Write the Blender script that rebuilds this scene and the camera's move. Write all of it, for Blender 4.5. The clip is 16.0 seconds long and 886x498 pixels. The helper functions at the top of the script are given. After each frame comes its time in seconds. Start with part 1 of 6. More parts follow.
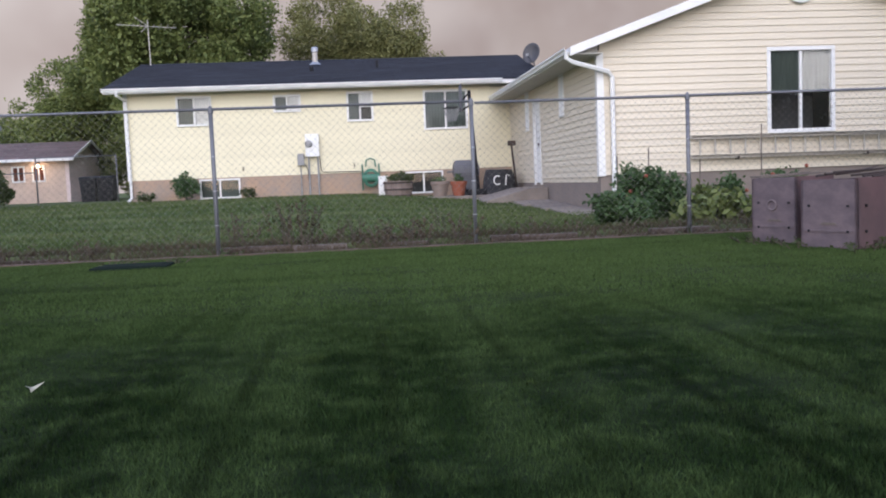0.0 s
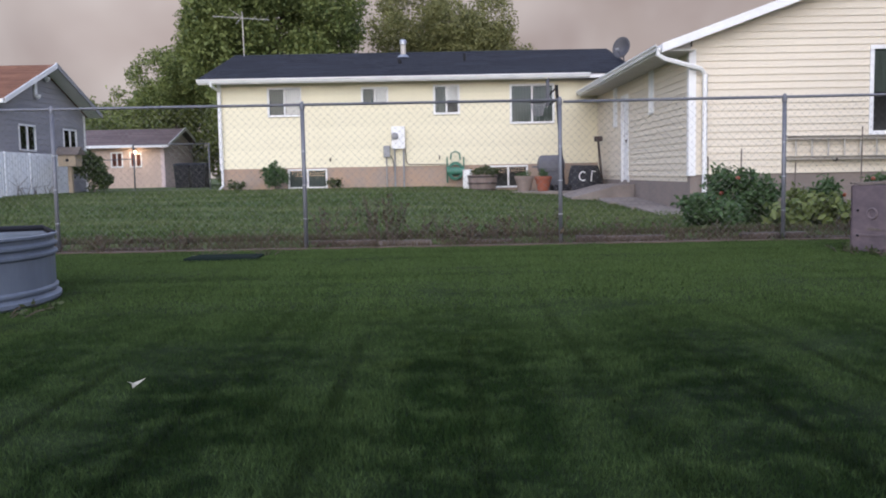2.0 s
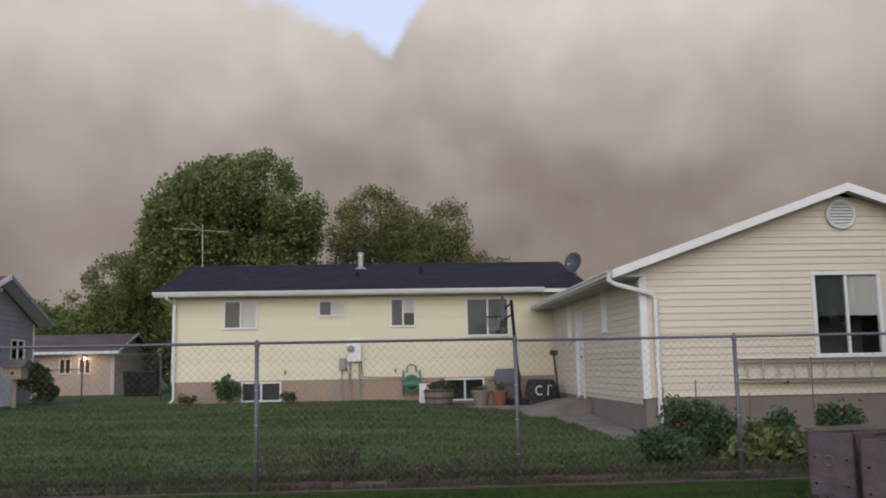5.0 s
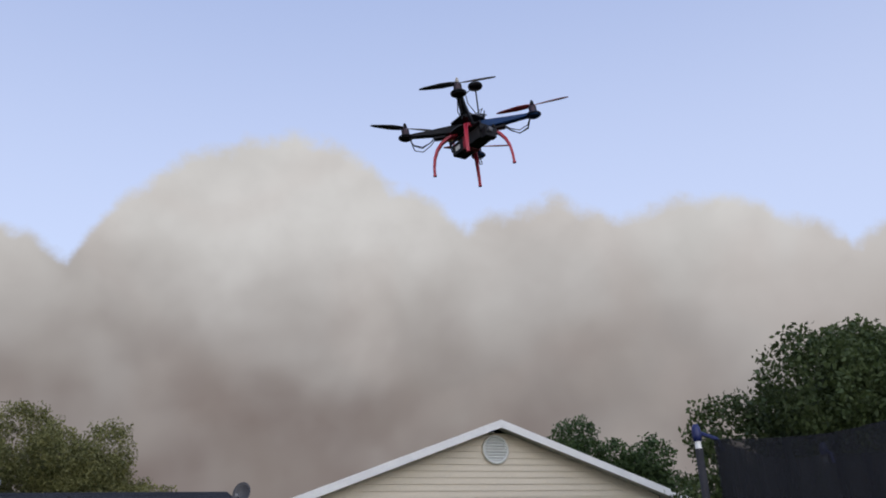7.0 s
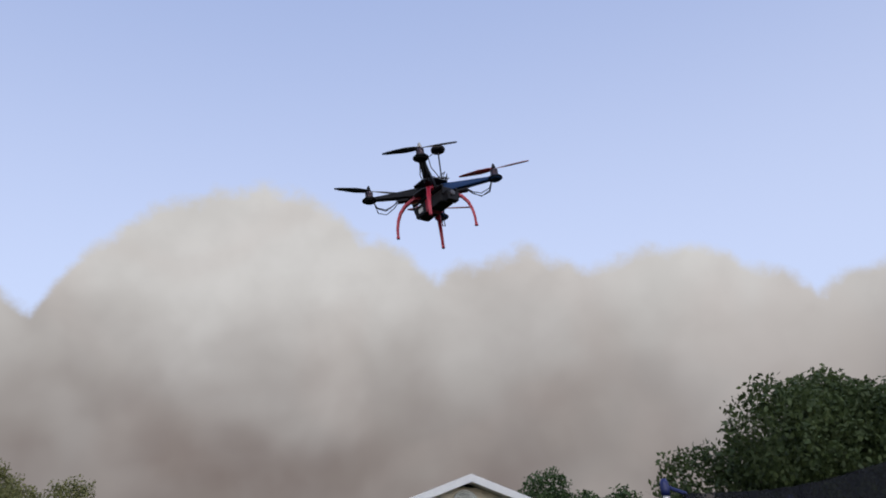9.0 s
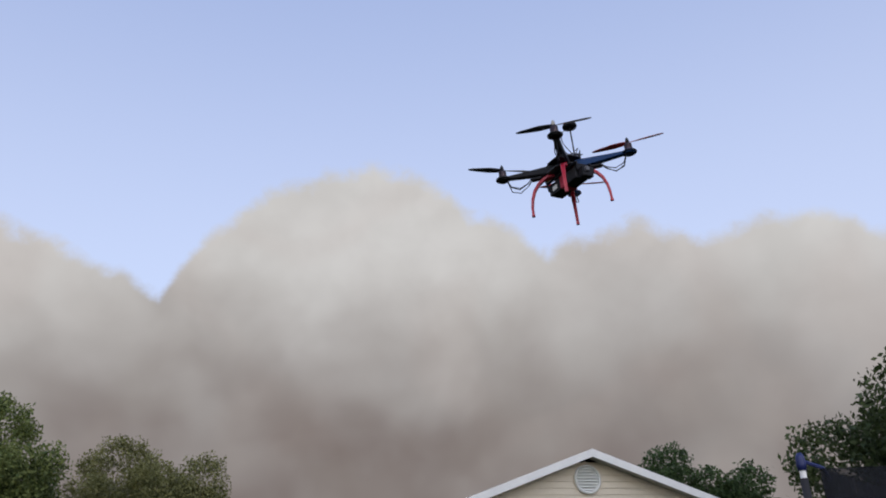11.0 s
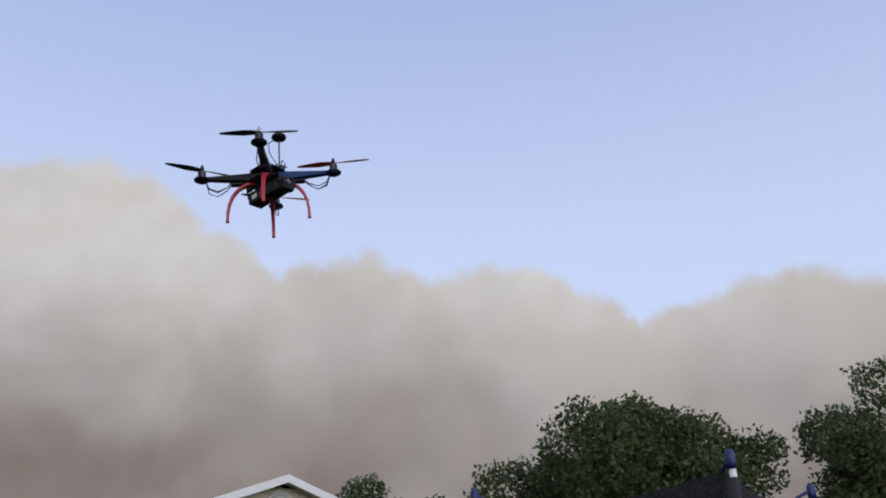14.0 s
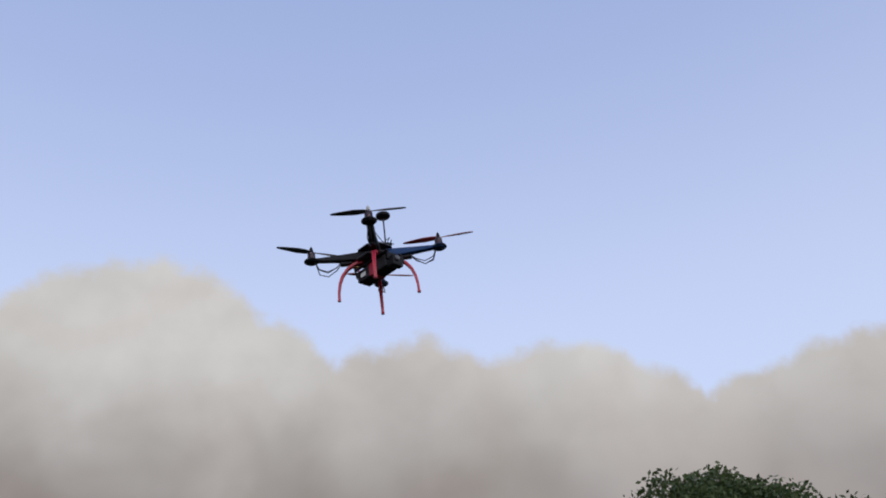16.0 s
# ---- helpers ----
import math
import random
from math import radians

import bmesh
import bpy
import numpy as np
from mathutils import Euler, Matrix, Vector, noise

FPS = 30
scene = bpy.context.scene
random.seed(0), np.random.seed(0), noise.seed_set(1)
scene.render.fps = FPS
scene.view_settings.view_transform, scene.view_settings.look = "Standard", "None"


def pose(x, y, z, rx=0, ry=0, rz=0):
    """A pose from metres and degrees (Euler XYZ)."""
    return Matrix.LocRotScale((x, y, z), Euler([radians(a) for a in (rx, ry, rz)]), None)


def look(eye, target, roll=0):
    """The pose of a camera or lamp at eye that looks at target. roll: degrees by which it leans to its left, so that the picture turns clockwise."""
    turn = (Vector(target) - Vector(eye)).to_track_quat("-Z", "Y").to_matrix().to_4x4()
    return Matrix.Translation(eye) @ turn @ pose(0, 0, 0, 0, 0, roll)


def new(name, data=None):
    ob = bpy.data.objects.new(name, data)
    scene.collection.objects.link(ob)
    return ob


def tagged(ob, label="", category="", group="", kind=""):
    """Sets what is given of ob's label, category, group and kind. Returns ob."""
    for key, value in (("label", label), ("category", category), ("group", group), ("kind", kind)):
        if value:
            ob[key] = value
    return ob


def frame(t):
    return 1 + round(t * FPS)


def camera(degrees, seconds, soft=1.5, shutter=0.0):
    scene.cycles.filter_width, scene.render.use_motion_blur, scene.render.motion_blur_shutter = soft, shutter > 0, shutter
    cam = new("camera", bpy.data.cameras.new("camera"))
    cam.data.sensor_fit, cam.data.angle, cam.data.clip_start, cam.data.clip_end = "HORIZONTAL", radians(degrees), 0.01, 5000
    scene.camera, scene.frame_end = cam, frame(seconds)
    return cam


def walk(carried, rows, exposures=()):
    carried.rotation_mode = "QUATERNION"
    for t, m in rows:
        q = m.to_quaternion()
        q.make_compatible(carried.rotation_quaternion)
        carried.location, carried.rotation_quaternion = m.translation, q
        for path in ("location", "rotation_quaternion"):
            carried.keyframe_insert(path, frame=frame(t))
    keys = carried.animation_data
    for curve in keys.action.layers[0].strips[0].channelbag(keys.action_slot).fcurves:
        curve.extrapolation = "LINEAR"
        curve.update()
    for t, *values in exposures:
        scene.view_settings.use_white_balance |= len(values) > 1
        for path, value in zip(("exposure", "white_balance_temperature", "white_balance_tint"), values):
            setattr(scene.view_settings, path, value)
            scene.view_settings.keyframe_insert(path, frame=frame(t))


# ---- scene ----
cam = camera(53.35, 16.0, soft=1.9)
PATH = [
    (0, pose(0, 0, 0.778, 85.54, 2.28, -5.71)),
    (0.5, pose(0.007, -0.011, 0.781, 85.61, 2.16, -5.53)),
    (1, pose(-0.001, -0.004, 0.782, 85.51, 1.97, -4.64)),
    (1.5, pose(-0.017, -0.001, 0.796, 84.99, 1.06, -2.77)),
    (2, pose(-0.034, -0.005, 0.862, 85.11, 1.09, -0.33)),
    (2.5, pose(-0.043, 0.012, 0.926, 84.51, 0.82, -0.42)),
    (3, pose(-0.056, 0.015, 1.047, 88.41, 0.49, 0.38)),
    (5.5, pose(0.016, 0.012, 1.429, 102.67, 1.64, -6.17)),
    (6, pose(0.071, -0.037, 1.466, 109.03, 1.25, -12.37)),
    (6.5, pose(0.124, -0.065, 1.414, 110.33, 2.32, -17.36)),
    (7, pose(0.141, -0.069, 1.449, 111.38, 2.96, -23.52)),
    (7.5, pose(0.181, -0.114, 1.458, 113.06, 4.06, -27.83)),
    (8, pose(0.19, -0.128, 1.48, 113.59, 4.93, -29.24)),
    (8.5, pose(0.182, -0.132, 1.454, 113.96, 4.55, -28.05)),
    (9, pose(0.148, -0.115, 1.474, 114.55, 3.93, -25.22)),
    (9.5, pose(0.106, -0.105, 1.462, 114.17, 3.03, -21.89)),
    (12, pose(0.041, -0.122, 1.473, 113.4, 2.7, -17.74)),
    (12.5, pose(0.054, -0.12, 1.417, 113.48, 0.94, -23.04)),
    (13, pose(0.115, -0.106, 1.434, 113.28, 1.9, -27.76)),
    (13.5, pose(0.192, -0.12, 1.448, 114.41, 2.93, -33.39)),
    (14, pose(0.195, -0.131, 1.448, 114.24, 2.5, -36.89)),
    (14.5, pose(0.143, -0.11, 1.43, 114.99, 2.33, -24.56)),
    (15, pose(0.094, -0.084, 1.43, 114, 2.49, -20.44)),
    (15.5, pose(0.046, -0.029, 1.418, 117.37, 3.61, -25.98)),
    (16, pose(0.041, -0.022, 1.42, 119.72, 3.88, -32.27)),
]
EXPOSURES = [(0.0, 0.66, 6440, 12), (2.0, 0.62, 6440, 12), (3.0, 0.61, 6460, 11), (5.3, -0.22, 6950, 9), (5.5, -0.18, 6950, 9), (6.0, -0.08, 6700, 8), (6.5, -0.34, 6500, 8), (7.0, -0.28, 6450, 8), (16.0, -0.30, 6450, 8)]
walk(cam, PATH, EXPOSURES)

# ---- world and sun ----
world = bpy.data.worlds.new("evening_sky")
scene.world = world
world.use_nodes = True
wn = world.node_tree.nodes
sky = wn.new("ShaderNodeTexSky")
sky.sky_type = "NISHITA"
sky.sun_disc = False
sky.sun_elevation = radians(14)
sky.sun_rotation = radians(190)
sky.air_density = 1.0
sky.dust_density = 0.4
haze = wn.new("ShaderNodeMix")
haze.data_type = "RGBA"
haze.inputs["Factor"].default_value = 0.65
up_dir = wn.new("ShaderNodeTexCoord")
up_sep = wn.new("ShaderNodeSeparateXYZ")
world.node_tree.links.new(up_dir.outputs["Generated"], up_sep.inputs[0])
up_fac = wn.new("ShaderNodeMapRange")
up_fac.interpolation_type = "SMOOTHSTEP"
up_fac.inputs["From Min"].default_value, up_fac.inputs["From Max"].default_value = 0.33, 0.78
world.node_tree.links.new(up_sep.outputs["Z"], up_fac.inputs["Value"])
veil = wn.new("ShaderNodeMix")
veil.data_type = "RGBA"
veil.inputs["A"].default_value = (6.45, 7.05, 9.8, 1)
veil.inputs["B"].default_value = (3.9, 4.75, 8.0, 1)
world.node_tree.links.new(up_fac.outputs["Result"], veil.inputs["Factor"])
world.node_tree.links.new(veil.outputs["Result"], haze.inputs["B"])
world.node_tree.links.new(sky.outputs["Color"], haze.inputs["A"])
world.node_tree.links.new(haze.outputs["Result"], wn["Background"].inputs["Color"])
wn["Background"].inputs["Strength"].default_value = 0.15
sun_data = bpy.data.lights.new("sun", "SUN")
sun_data.energy = 2.35
sun_data.angle = radians(95)
sun_data.color = (1.0, 0.95, 0.90)
sun_data.cycles.use_multiple_importance_sampling = False
sun = new("sun", sun_data)
sun.matrix_world = look((-1.5, -9.0, 2.6), (0, 0, 0))


# ---- materials ----
def shader(name):
    m = bpy.data.materials.new(name)
    m.use_nodes = True
    return m, m.node_tree.nodes, m.node_tree.links, m.node_tree.nodes["Principled BSDF"]


def noise_node(n, l, scale, detail=3.0, rough=0.55, stretch=(1, 1, 1), coords="Object"):
    tc = n.new("ShaderNodeTexCoord")
    mp = n.new("ShaderNodeMapping")
    mp.inputs["Scale"].default_value = stretch
    l.new(tc.outputs[coords], mp.inputs["Vector"])
    t = n.new("ShaderNodeTexNoise")
    t.inputs["Scale"].default_value = scale
    t.inputs["Detail"].default_value = detail
    t.inputs["Roughness"].default_value = rough
    l.new(mp.outputs["Vector"], t.inputs["Vector"])
    return t.outputs["Fac"]


def mix_node(n, l, fac, a, b, blend="MIX"):
    mx = n.new("ShaderNodeMix")
    mx.data_type, mx.blend_type = "RGBA", blend
    for sock, v in ((mx.inputs["Factor"], fac), (mx.inputs["A"], a), (mx.inputs["B"], b)):
        if isinstance(v, (int, float)):
            sock.default_value = v
        elif isinstance(v, tuple):
            sock.default_value = (*v, 1)
        else:
            l.new(v, sock)
    return mx.outputs["Result"]


def ramp_node(n, l, fac, lo, hi):
    r = n.new("ShaderNodeMapRange")
    r.interpolation_type = "SMOOTHSTEP"
    r.inputs["From Min"].default_value, r.inputs["From Max"].default_value = lo, hi
    l.new(fac, r.inputs["Value"])
    return r.outputs["Result"]


def surface(name, base, other, rough=0.8, scale=3.0, fine=40.0, bump=0.2, depth=0.004, metal=0.0, spread=0.0, stretch=(1, 1, 1), island=False, spec=0.5):
    """Two colours mixed by a broad and a fine noise, with fine relief; spread: lightness that differs from piece to piece."""
    m, n, l, b = shader(name)
    broad = ramp_node(n, l, noise_node(n, l, scale, 4, 0.6, stretch), 0.3, 0.7)
    tiny = noise_node(n, l, fine, 3, 0.6, stretch)
    col = mix_node(n, l, broad, base, other)
    col = mix_node(n, l, mul_node(n, l, tiny, 0.5), col, tuple(0.55 * c for c in base))
    if spread:
        if island:
            g = n.new("ShaderNodeNewGeometry")
            rnd = g.outputs["Random Per Island"]
        else:
            g = n.new("ShaderNodeObjectInfo")
            rnd = g.outputs["Random"]
        hs = n.new("ShaderNodeHueSaturation")
        mr = n.new("ShaderNodeMapRange")
        mr.inputs["To Min"].default_value, mr.inputs["To Max"].default_value = 1 - spread, 1 + spread
        l.new(rnd, mr.inputs["Value"])
        l.new(mr.outputs["Result"], hs.inputs["Value"])
        l.new(col, hs.inputs["Color"])
        col = hs.outputs["Color"]
    l.new(col, b.inputs["Base Color"])
    b.inputs["Roughness"].default_value = rough
    b.inputs["Metallic"].default_value = metal
    b.inputs["Specular IOR Level"].default_value = spec
    if bump:
        bp = n.new("ShaderNodeBump")
        bp.inputs["Strength"].default_value = bump
        bp.inputs["Distance"].default_value = depth
        l.new(tiny, bp.inputs["Height"])
        l.new(bp.outputs["Normal"], b.inputs["Normal"])
    return m


def mul_node(n, l, a, k):
    q = n.new("ShaderNodeMath")
    q.operation = "MULTIPLY"
    l.new(a, q.inputs[0])
    q.inputs[1].default_value = k
    return q.outputs[0]


M_SIDING = surface("cream_vinyl_siding", (0.78, 0.72, 0.53), (0.72, 0.66, 0.48), 0.6, 0.7, 30, 0.12, 0.002, spread=0.03, stretch=(0.4, 0.4, 2))
M_WING = surface("pale_cream_vinyl_siding", (0.70, 0.625, 0.505), (0.65, 0.58, 0.465), 0.6, 0.7, 30, 0.12, 0.002, spread=0.03, stretch=(0.4, 0.4, 2))
M_TRIM = surface("white_painted_trim", (0.80, 0.80, 0.79), (0.70, 0.70, 0.70), 0.5, 2, 60, 0.05)
M_SOFFIT = surface("pale_soffit", (0.50, 0.48, 0.44), (0.44, 0.42, 0.39), 0.7, 2, 30, 0.1)
# main soffit, with the shadow under the eave put into its brown
M_SOFFIT_SHADE = surface("shaded_brown_soffit", (0.13, 0.095, 0.075), (0.10, 0.075, 0.06), 0.8, 2, 30, 0.1)
M_FOUND = surface("stained_concrete_foundation", (0.40, 0.275, 0.195), (0.30, 0.25, 0.215), 0.92, 1.6, 12, 0.5, 0.01)
M_FOUND_B = surface("grey_brown_foundation", (0.24, 0.195, 0.17), (0.19, 0.16, 0.145), 0.92, 1.4, 20, 0.5, 0.01)
M_ROOF = surface("dark_asphalt_shingle", (0.035, 0.039, 0.052), (0.024, 0.027, 0.036), 0.95, 2.2, 22, 0.6, 0.01, spread=0.2, island=True, spec=0.2)
M_REDROOF = surface("rust_brown_shingle", (0.24, 0.12, 0.075), (0.18, 0.09, 0.06), 0.95, 2.0, 22, 0.6, 0.01, spread=0.15, island=True, spec=0.2)
M_BROWNROOF = surface("brown_shingle", (0.165, 0.125, 0.125), (0.13, 0.10, 0.10), 0.95, 2.0, 22, 0.6, 0.01, spread=0.15, island=True, spec=0.2)
M_GREYSIDE = surface("slate_grey_siding", (0.275, 0.27, 0.29), (0.235, 0.23, 0.25), 0.7, 1.0, 25, 0.15, spread=0.05)
M_WHITEWALL = surface("white_vinyl_fence", (0.78, 0.79, 0.80), (0.68, 0.69, 0.71), 0.6, 1.5, 20, 0.1, spread=0.05)
# shed front: the porch lamp's warm light is mixed into this peach
M_PEACH = surface("lamplit_peach_plaster", (0.60, 0.46, 0.375), (0.52, 0.40, 0.33), 0.9, 1.5, 20, 0.2)
M_MAUVE = surface("mauve_board_wall", (0.72, 0.59, 0.58), (0.64, 0.52, 0.515), 0.9, 1.5, 20, 0.2, spread=0.06)
M_CONC = surface("grey_concrete", (0.27, 0.23, 0.205), (0.18, 0.15, 0.135), 0.92, 1.6, 40, 0.5, 0.006, spread=0.1)
M_GALV = surface("galvanised_steel", (0.42, 0.44, 0.47), (0.33, 0.35, 0.38), 0.45, 6, 50, 0.05, metal=0.75)
M_FENCE = surface("weathered_galvanised_pipe", (0.185, 0.19, 0.21), (0.14, 0.145, 0.165), 0.55, 4, 40, 0.08, metal=0.5)
M_WIRE = surface("grey_wire", (0.22, 0.22, 0.21), (0.16, 0.16, 0.155), 0.7, 4, 30, 0.0, metal=0.4)
M_TANK = surface("dull_galvanised_tank", (0.15, 0.175, 0.215), (0.11, 0.13, 0.165), 0.55, 3.0, 30, 0.1, metal=0.15, stretch=(1, 1, 0.4))
M_ALU = surface("dull_aluminium", (0.50, 0.465, 0.41), (0.42, 0.39, 0.35), 0.6, 4, 40, 0.08, metal=0.15)
M_BLACK = surface("black_plastic", (0.016, 0.016, 0.020), (0.011, 0.011, 0.014), 0.6, 6, 60, 0.08, spec=0.2)
M_DARK = surface("dark_fabric", (0.03, 0.03, 0.036), (0.02, 0.02, 0.024), 0.9, 4, 60, 0.3)
M_MATT = surface("matt_dark_green_plastic", (0.012, 0.020, 0.016), (0.018, 0.024, 0.02), 1.0, 6, 40, 0.2, spec=0.03)
M_GREY = surface("grey_plastic", (0.13, 0.13, 0.15), (0.10, 0.10, 0.12), 0.6, 4, 50, 0.1)
M_DISH = surface("dark_grey_enamel", (0.060, 0.060, 0.068), (0.048, 0.048, 0.054), 0.6, 4, 50, 0.1)
M_GREYBOX = surface("grey_enamel", (0.28, 0.28, 0.29), (0.23, 0.23, 0.24), 0.5, 4, 50, 0.1)
M_GREENP = surface("green_plastic", (0.05, 0.19, 0.13), (0.04, 0.15, 0.10), 0.5, 4, 50, 0.1)
M_TERRA = surface("terracotta", (0.32, 0.10, 0.06), (0.26, 0.085, 0.05), 0.85, 5, 40, 0.2)
M_PALEPOT = surface("pale_clay", (0.28, 0.22, 0.19), (0.22, 0.175, 0.15), 0.9, 5, 40, 0.2)
M_STAVE = surface("weathered_barrel_wood", (0.25, 0.19, 0.17), (0.18, 0.14, 0.125), 0.9, 4, 30, 0.4, stretch=(3, 3, 0.5), spread=0.15)
M_IRON = surface("rusty_iron", (0.06, 0.05, 0.05), (0.09, 0.06, 0.05), 0.8, 6, 40, 0.3, metal=0.3)
M_CRATE = surface("weathered_pinkish_board", (0.165, 0.125, 0.135), (0.098, 0.078, 0.088), 0.9, 4.5, 30, 0.3, 0.004, stretch=(1, 1, 1.6))
M_CRATE_RED = surface("reddish_board", (0.145, 0.085, 0.088), (0.09, 0.058, 0.062), 0.9, 2.2, 30, 0.3, 0.004)
M_CRATE_PALE = surface("pale_worn_board", (0.18, 0.14, 0.148), (0.12, 0.095, 0.105), 0.9, 5, 30, 0.3, 0.004)
M_STICK = surface("grey_wood", (0.16, 0.13, 0.11), (0.11, 0.09, 0.08), 0.9, 5, 40, 0.3)
M_BARK = surface("tree_bark", (0.11, 0.085, 0.065), (0.07, 0.055, 0.045), 0.95, 3, 20, 0.8, 0.02, stretch=(2, 2, 0.4))
M_SOIL = surface("dry_soil", (0.13, 0.09, 0.07), (0.09, 0.065, 0.05), 1.0, 2, 20, 0.8, 0.03)
M_WOOD = surface("pale_wood", (0.38, 0.30, 0.21), (0.30, 0.24, 0.17), 0.8, 4, 40, 0.2)
M_RED = surface("red_nylon", (0.50, 0.018, 0.045), (0.42, 0.015, 0.038), 0.4, 8, 80, 0.05)
# arm blue, darkened in its colour to look backlit
M_BLUE = surface("backlit_blue_nylon", (0.012, 0.05, 0.16), (0.010, 0.04, 0.13), 0.55, 8, 80, 0.05, spec=0.2)
M_NAVY = surface("blue_vinyl_cap", (0.012, 0.022, 0.12), (0.01, 0.018, 0.09), 0.5, 8, 80, 0.05)
M_CARBON = surface("dark_circuit_board", (0.02, 0.02, 0.024), (0.03, 0.028, 0.03), 0.45, 30, 90, 0.1)
M_MOTOR = surface("dark_motor_metal", (0.07, 0.045, 0.05), (0.05, 0.035, 0.04), 0.35, 20, 90, 0.05, metal=0.7)
M_PROP = surface("red_propeller", (0.33, 0.03, 0.02), (0.28, 0.025, 0.02), 0.4, 10, 80, 0.02)
M_PROPD = surface("black_propeller", (0.03, 0.03, 0.035), (0.025, 0.025, 0.03), 0.4, 10, 80, 0.02)
M_YELLOW = surface("yellow_connector", (0.5, 0.33, 0.05), (0.45, 0.3, 0.05), 0.5, 10, 80, 0.02)
M_CURTAIN = surface("white_curtain", (0.95, 0.95, 0.94), (0.91, 0.91, 0.91), 0.9, 3, 4, 0.0, stretch=(6, 6, 0.3))
M_SAGE = surface("sage_curtain", (0.13, 0.165, 0.155), (0.10, 0.13, 0.12), 0.9, 3, 30, 0.2, stretch=(6, 6, 0.3))
M_ROOM = surface("unlit_room_dark", (0.10, 0.10, 0.105), (0.07, 0.07, 0.075), 0.95, 2, 20, 0.0)
M_WHITEB = surface("pale_dry_leaf", (0.46, 0.44, 0.34), (0.36, 0.34, 0.26), 0.8, 20, 80, 0.1)
M_BRICKVENT = surface("vent_white", (0.72, 0.74, 0.72), (0.66, 0.68, 0.66), 0.6, 5, 40, 0.05)


def leaf_material(name, a, b, rough=0.6):
    m, n, l, p = shader(name)
    g = n.new("ShaderNodeNewGeometry")
    patch = ramp_node(n, l, noise_node(n, l, 0.9, 3), 0.35, 0.65)
    col = mix_node(n, l, g.outputs["Random Per Island"], a, b)
    col = mix_node(n, l, mul_node(n, l, patch, 0.45), col, tuple(1.35 * c for c in b))
    l.new(col, p.inputs["Base Color"])
    p.inputs["Roughness"].default_value = rough
    p.inputs["Specular IOR Level"].default_value = 0.3
    tr = n.new("ShaderNodeBsdfTranslucent")
    l.new(col, tr.inputs["Color"])
    mx = n.new("ShaderNodeMixShader")
    mx.inputs[0].default_value = 0.25
    l.new(p.outputs[0], mx.inputs[1])
    l.new(tr.outputs[0], mx.inputs[2])
    l.new(mx.outputs[0], n["Material Output"].inputs["Surface"])
    return m


L_BIG = leaf_material("walnut_leaf", (0.048, 0.078, 0.021), (0.170, 0.198, 0.062))
L_OLIVE = leaf_material("olive_leaf", (0.105, 0.115, 0.040), (0.190, 0.185, 0.072))
L_DARK = leaf_material("dark_leaf", (0.030, 0.050, 0.016), (0.070, 0.096, 0.032))
L_CONIFER = leaf_material("conifer_spray", (0.030, 0.055, 0.020), (0.055, 0.090, 0.030))
L_GARDEN = leaf_material("garden_leaf", (0.030, 0.065, 0.022), (0.065, 0.110, 0.040))
L_LIGHT = leaf_material("squash_leaf", (0.075, 0.11, 0.035), (0.16, 0.19, 0.062))
L_WEED = leaf_material("dry_weed", (0.040, 0.029, 0.019), (0.082, 0.062, 0.038))
L_WEEDG = leaf_material("green_weed", (0.036, 0.055, 0.020), (0.065, 0.080, 0.032))
L_TOMATO = surface("red_tomato", (0.26, 0.045, 0.025), (0.22, 0.07, 0.025), 0.4, 8, 60, 0.02)


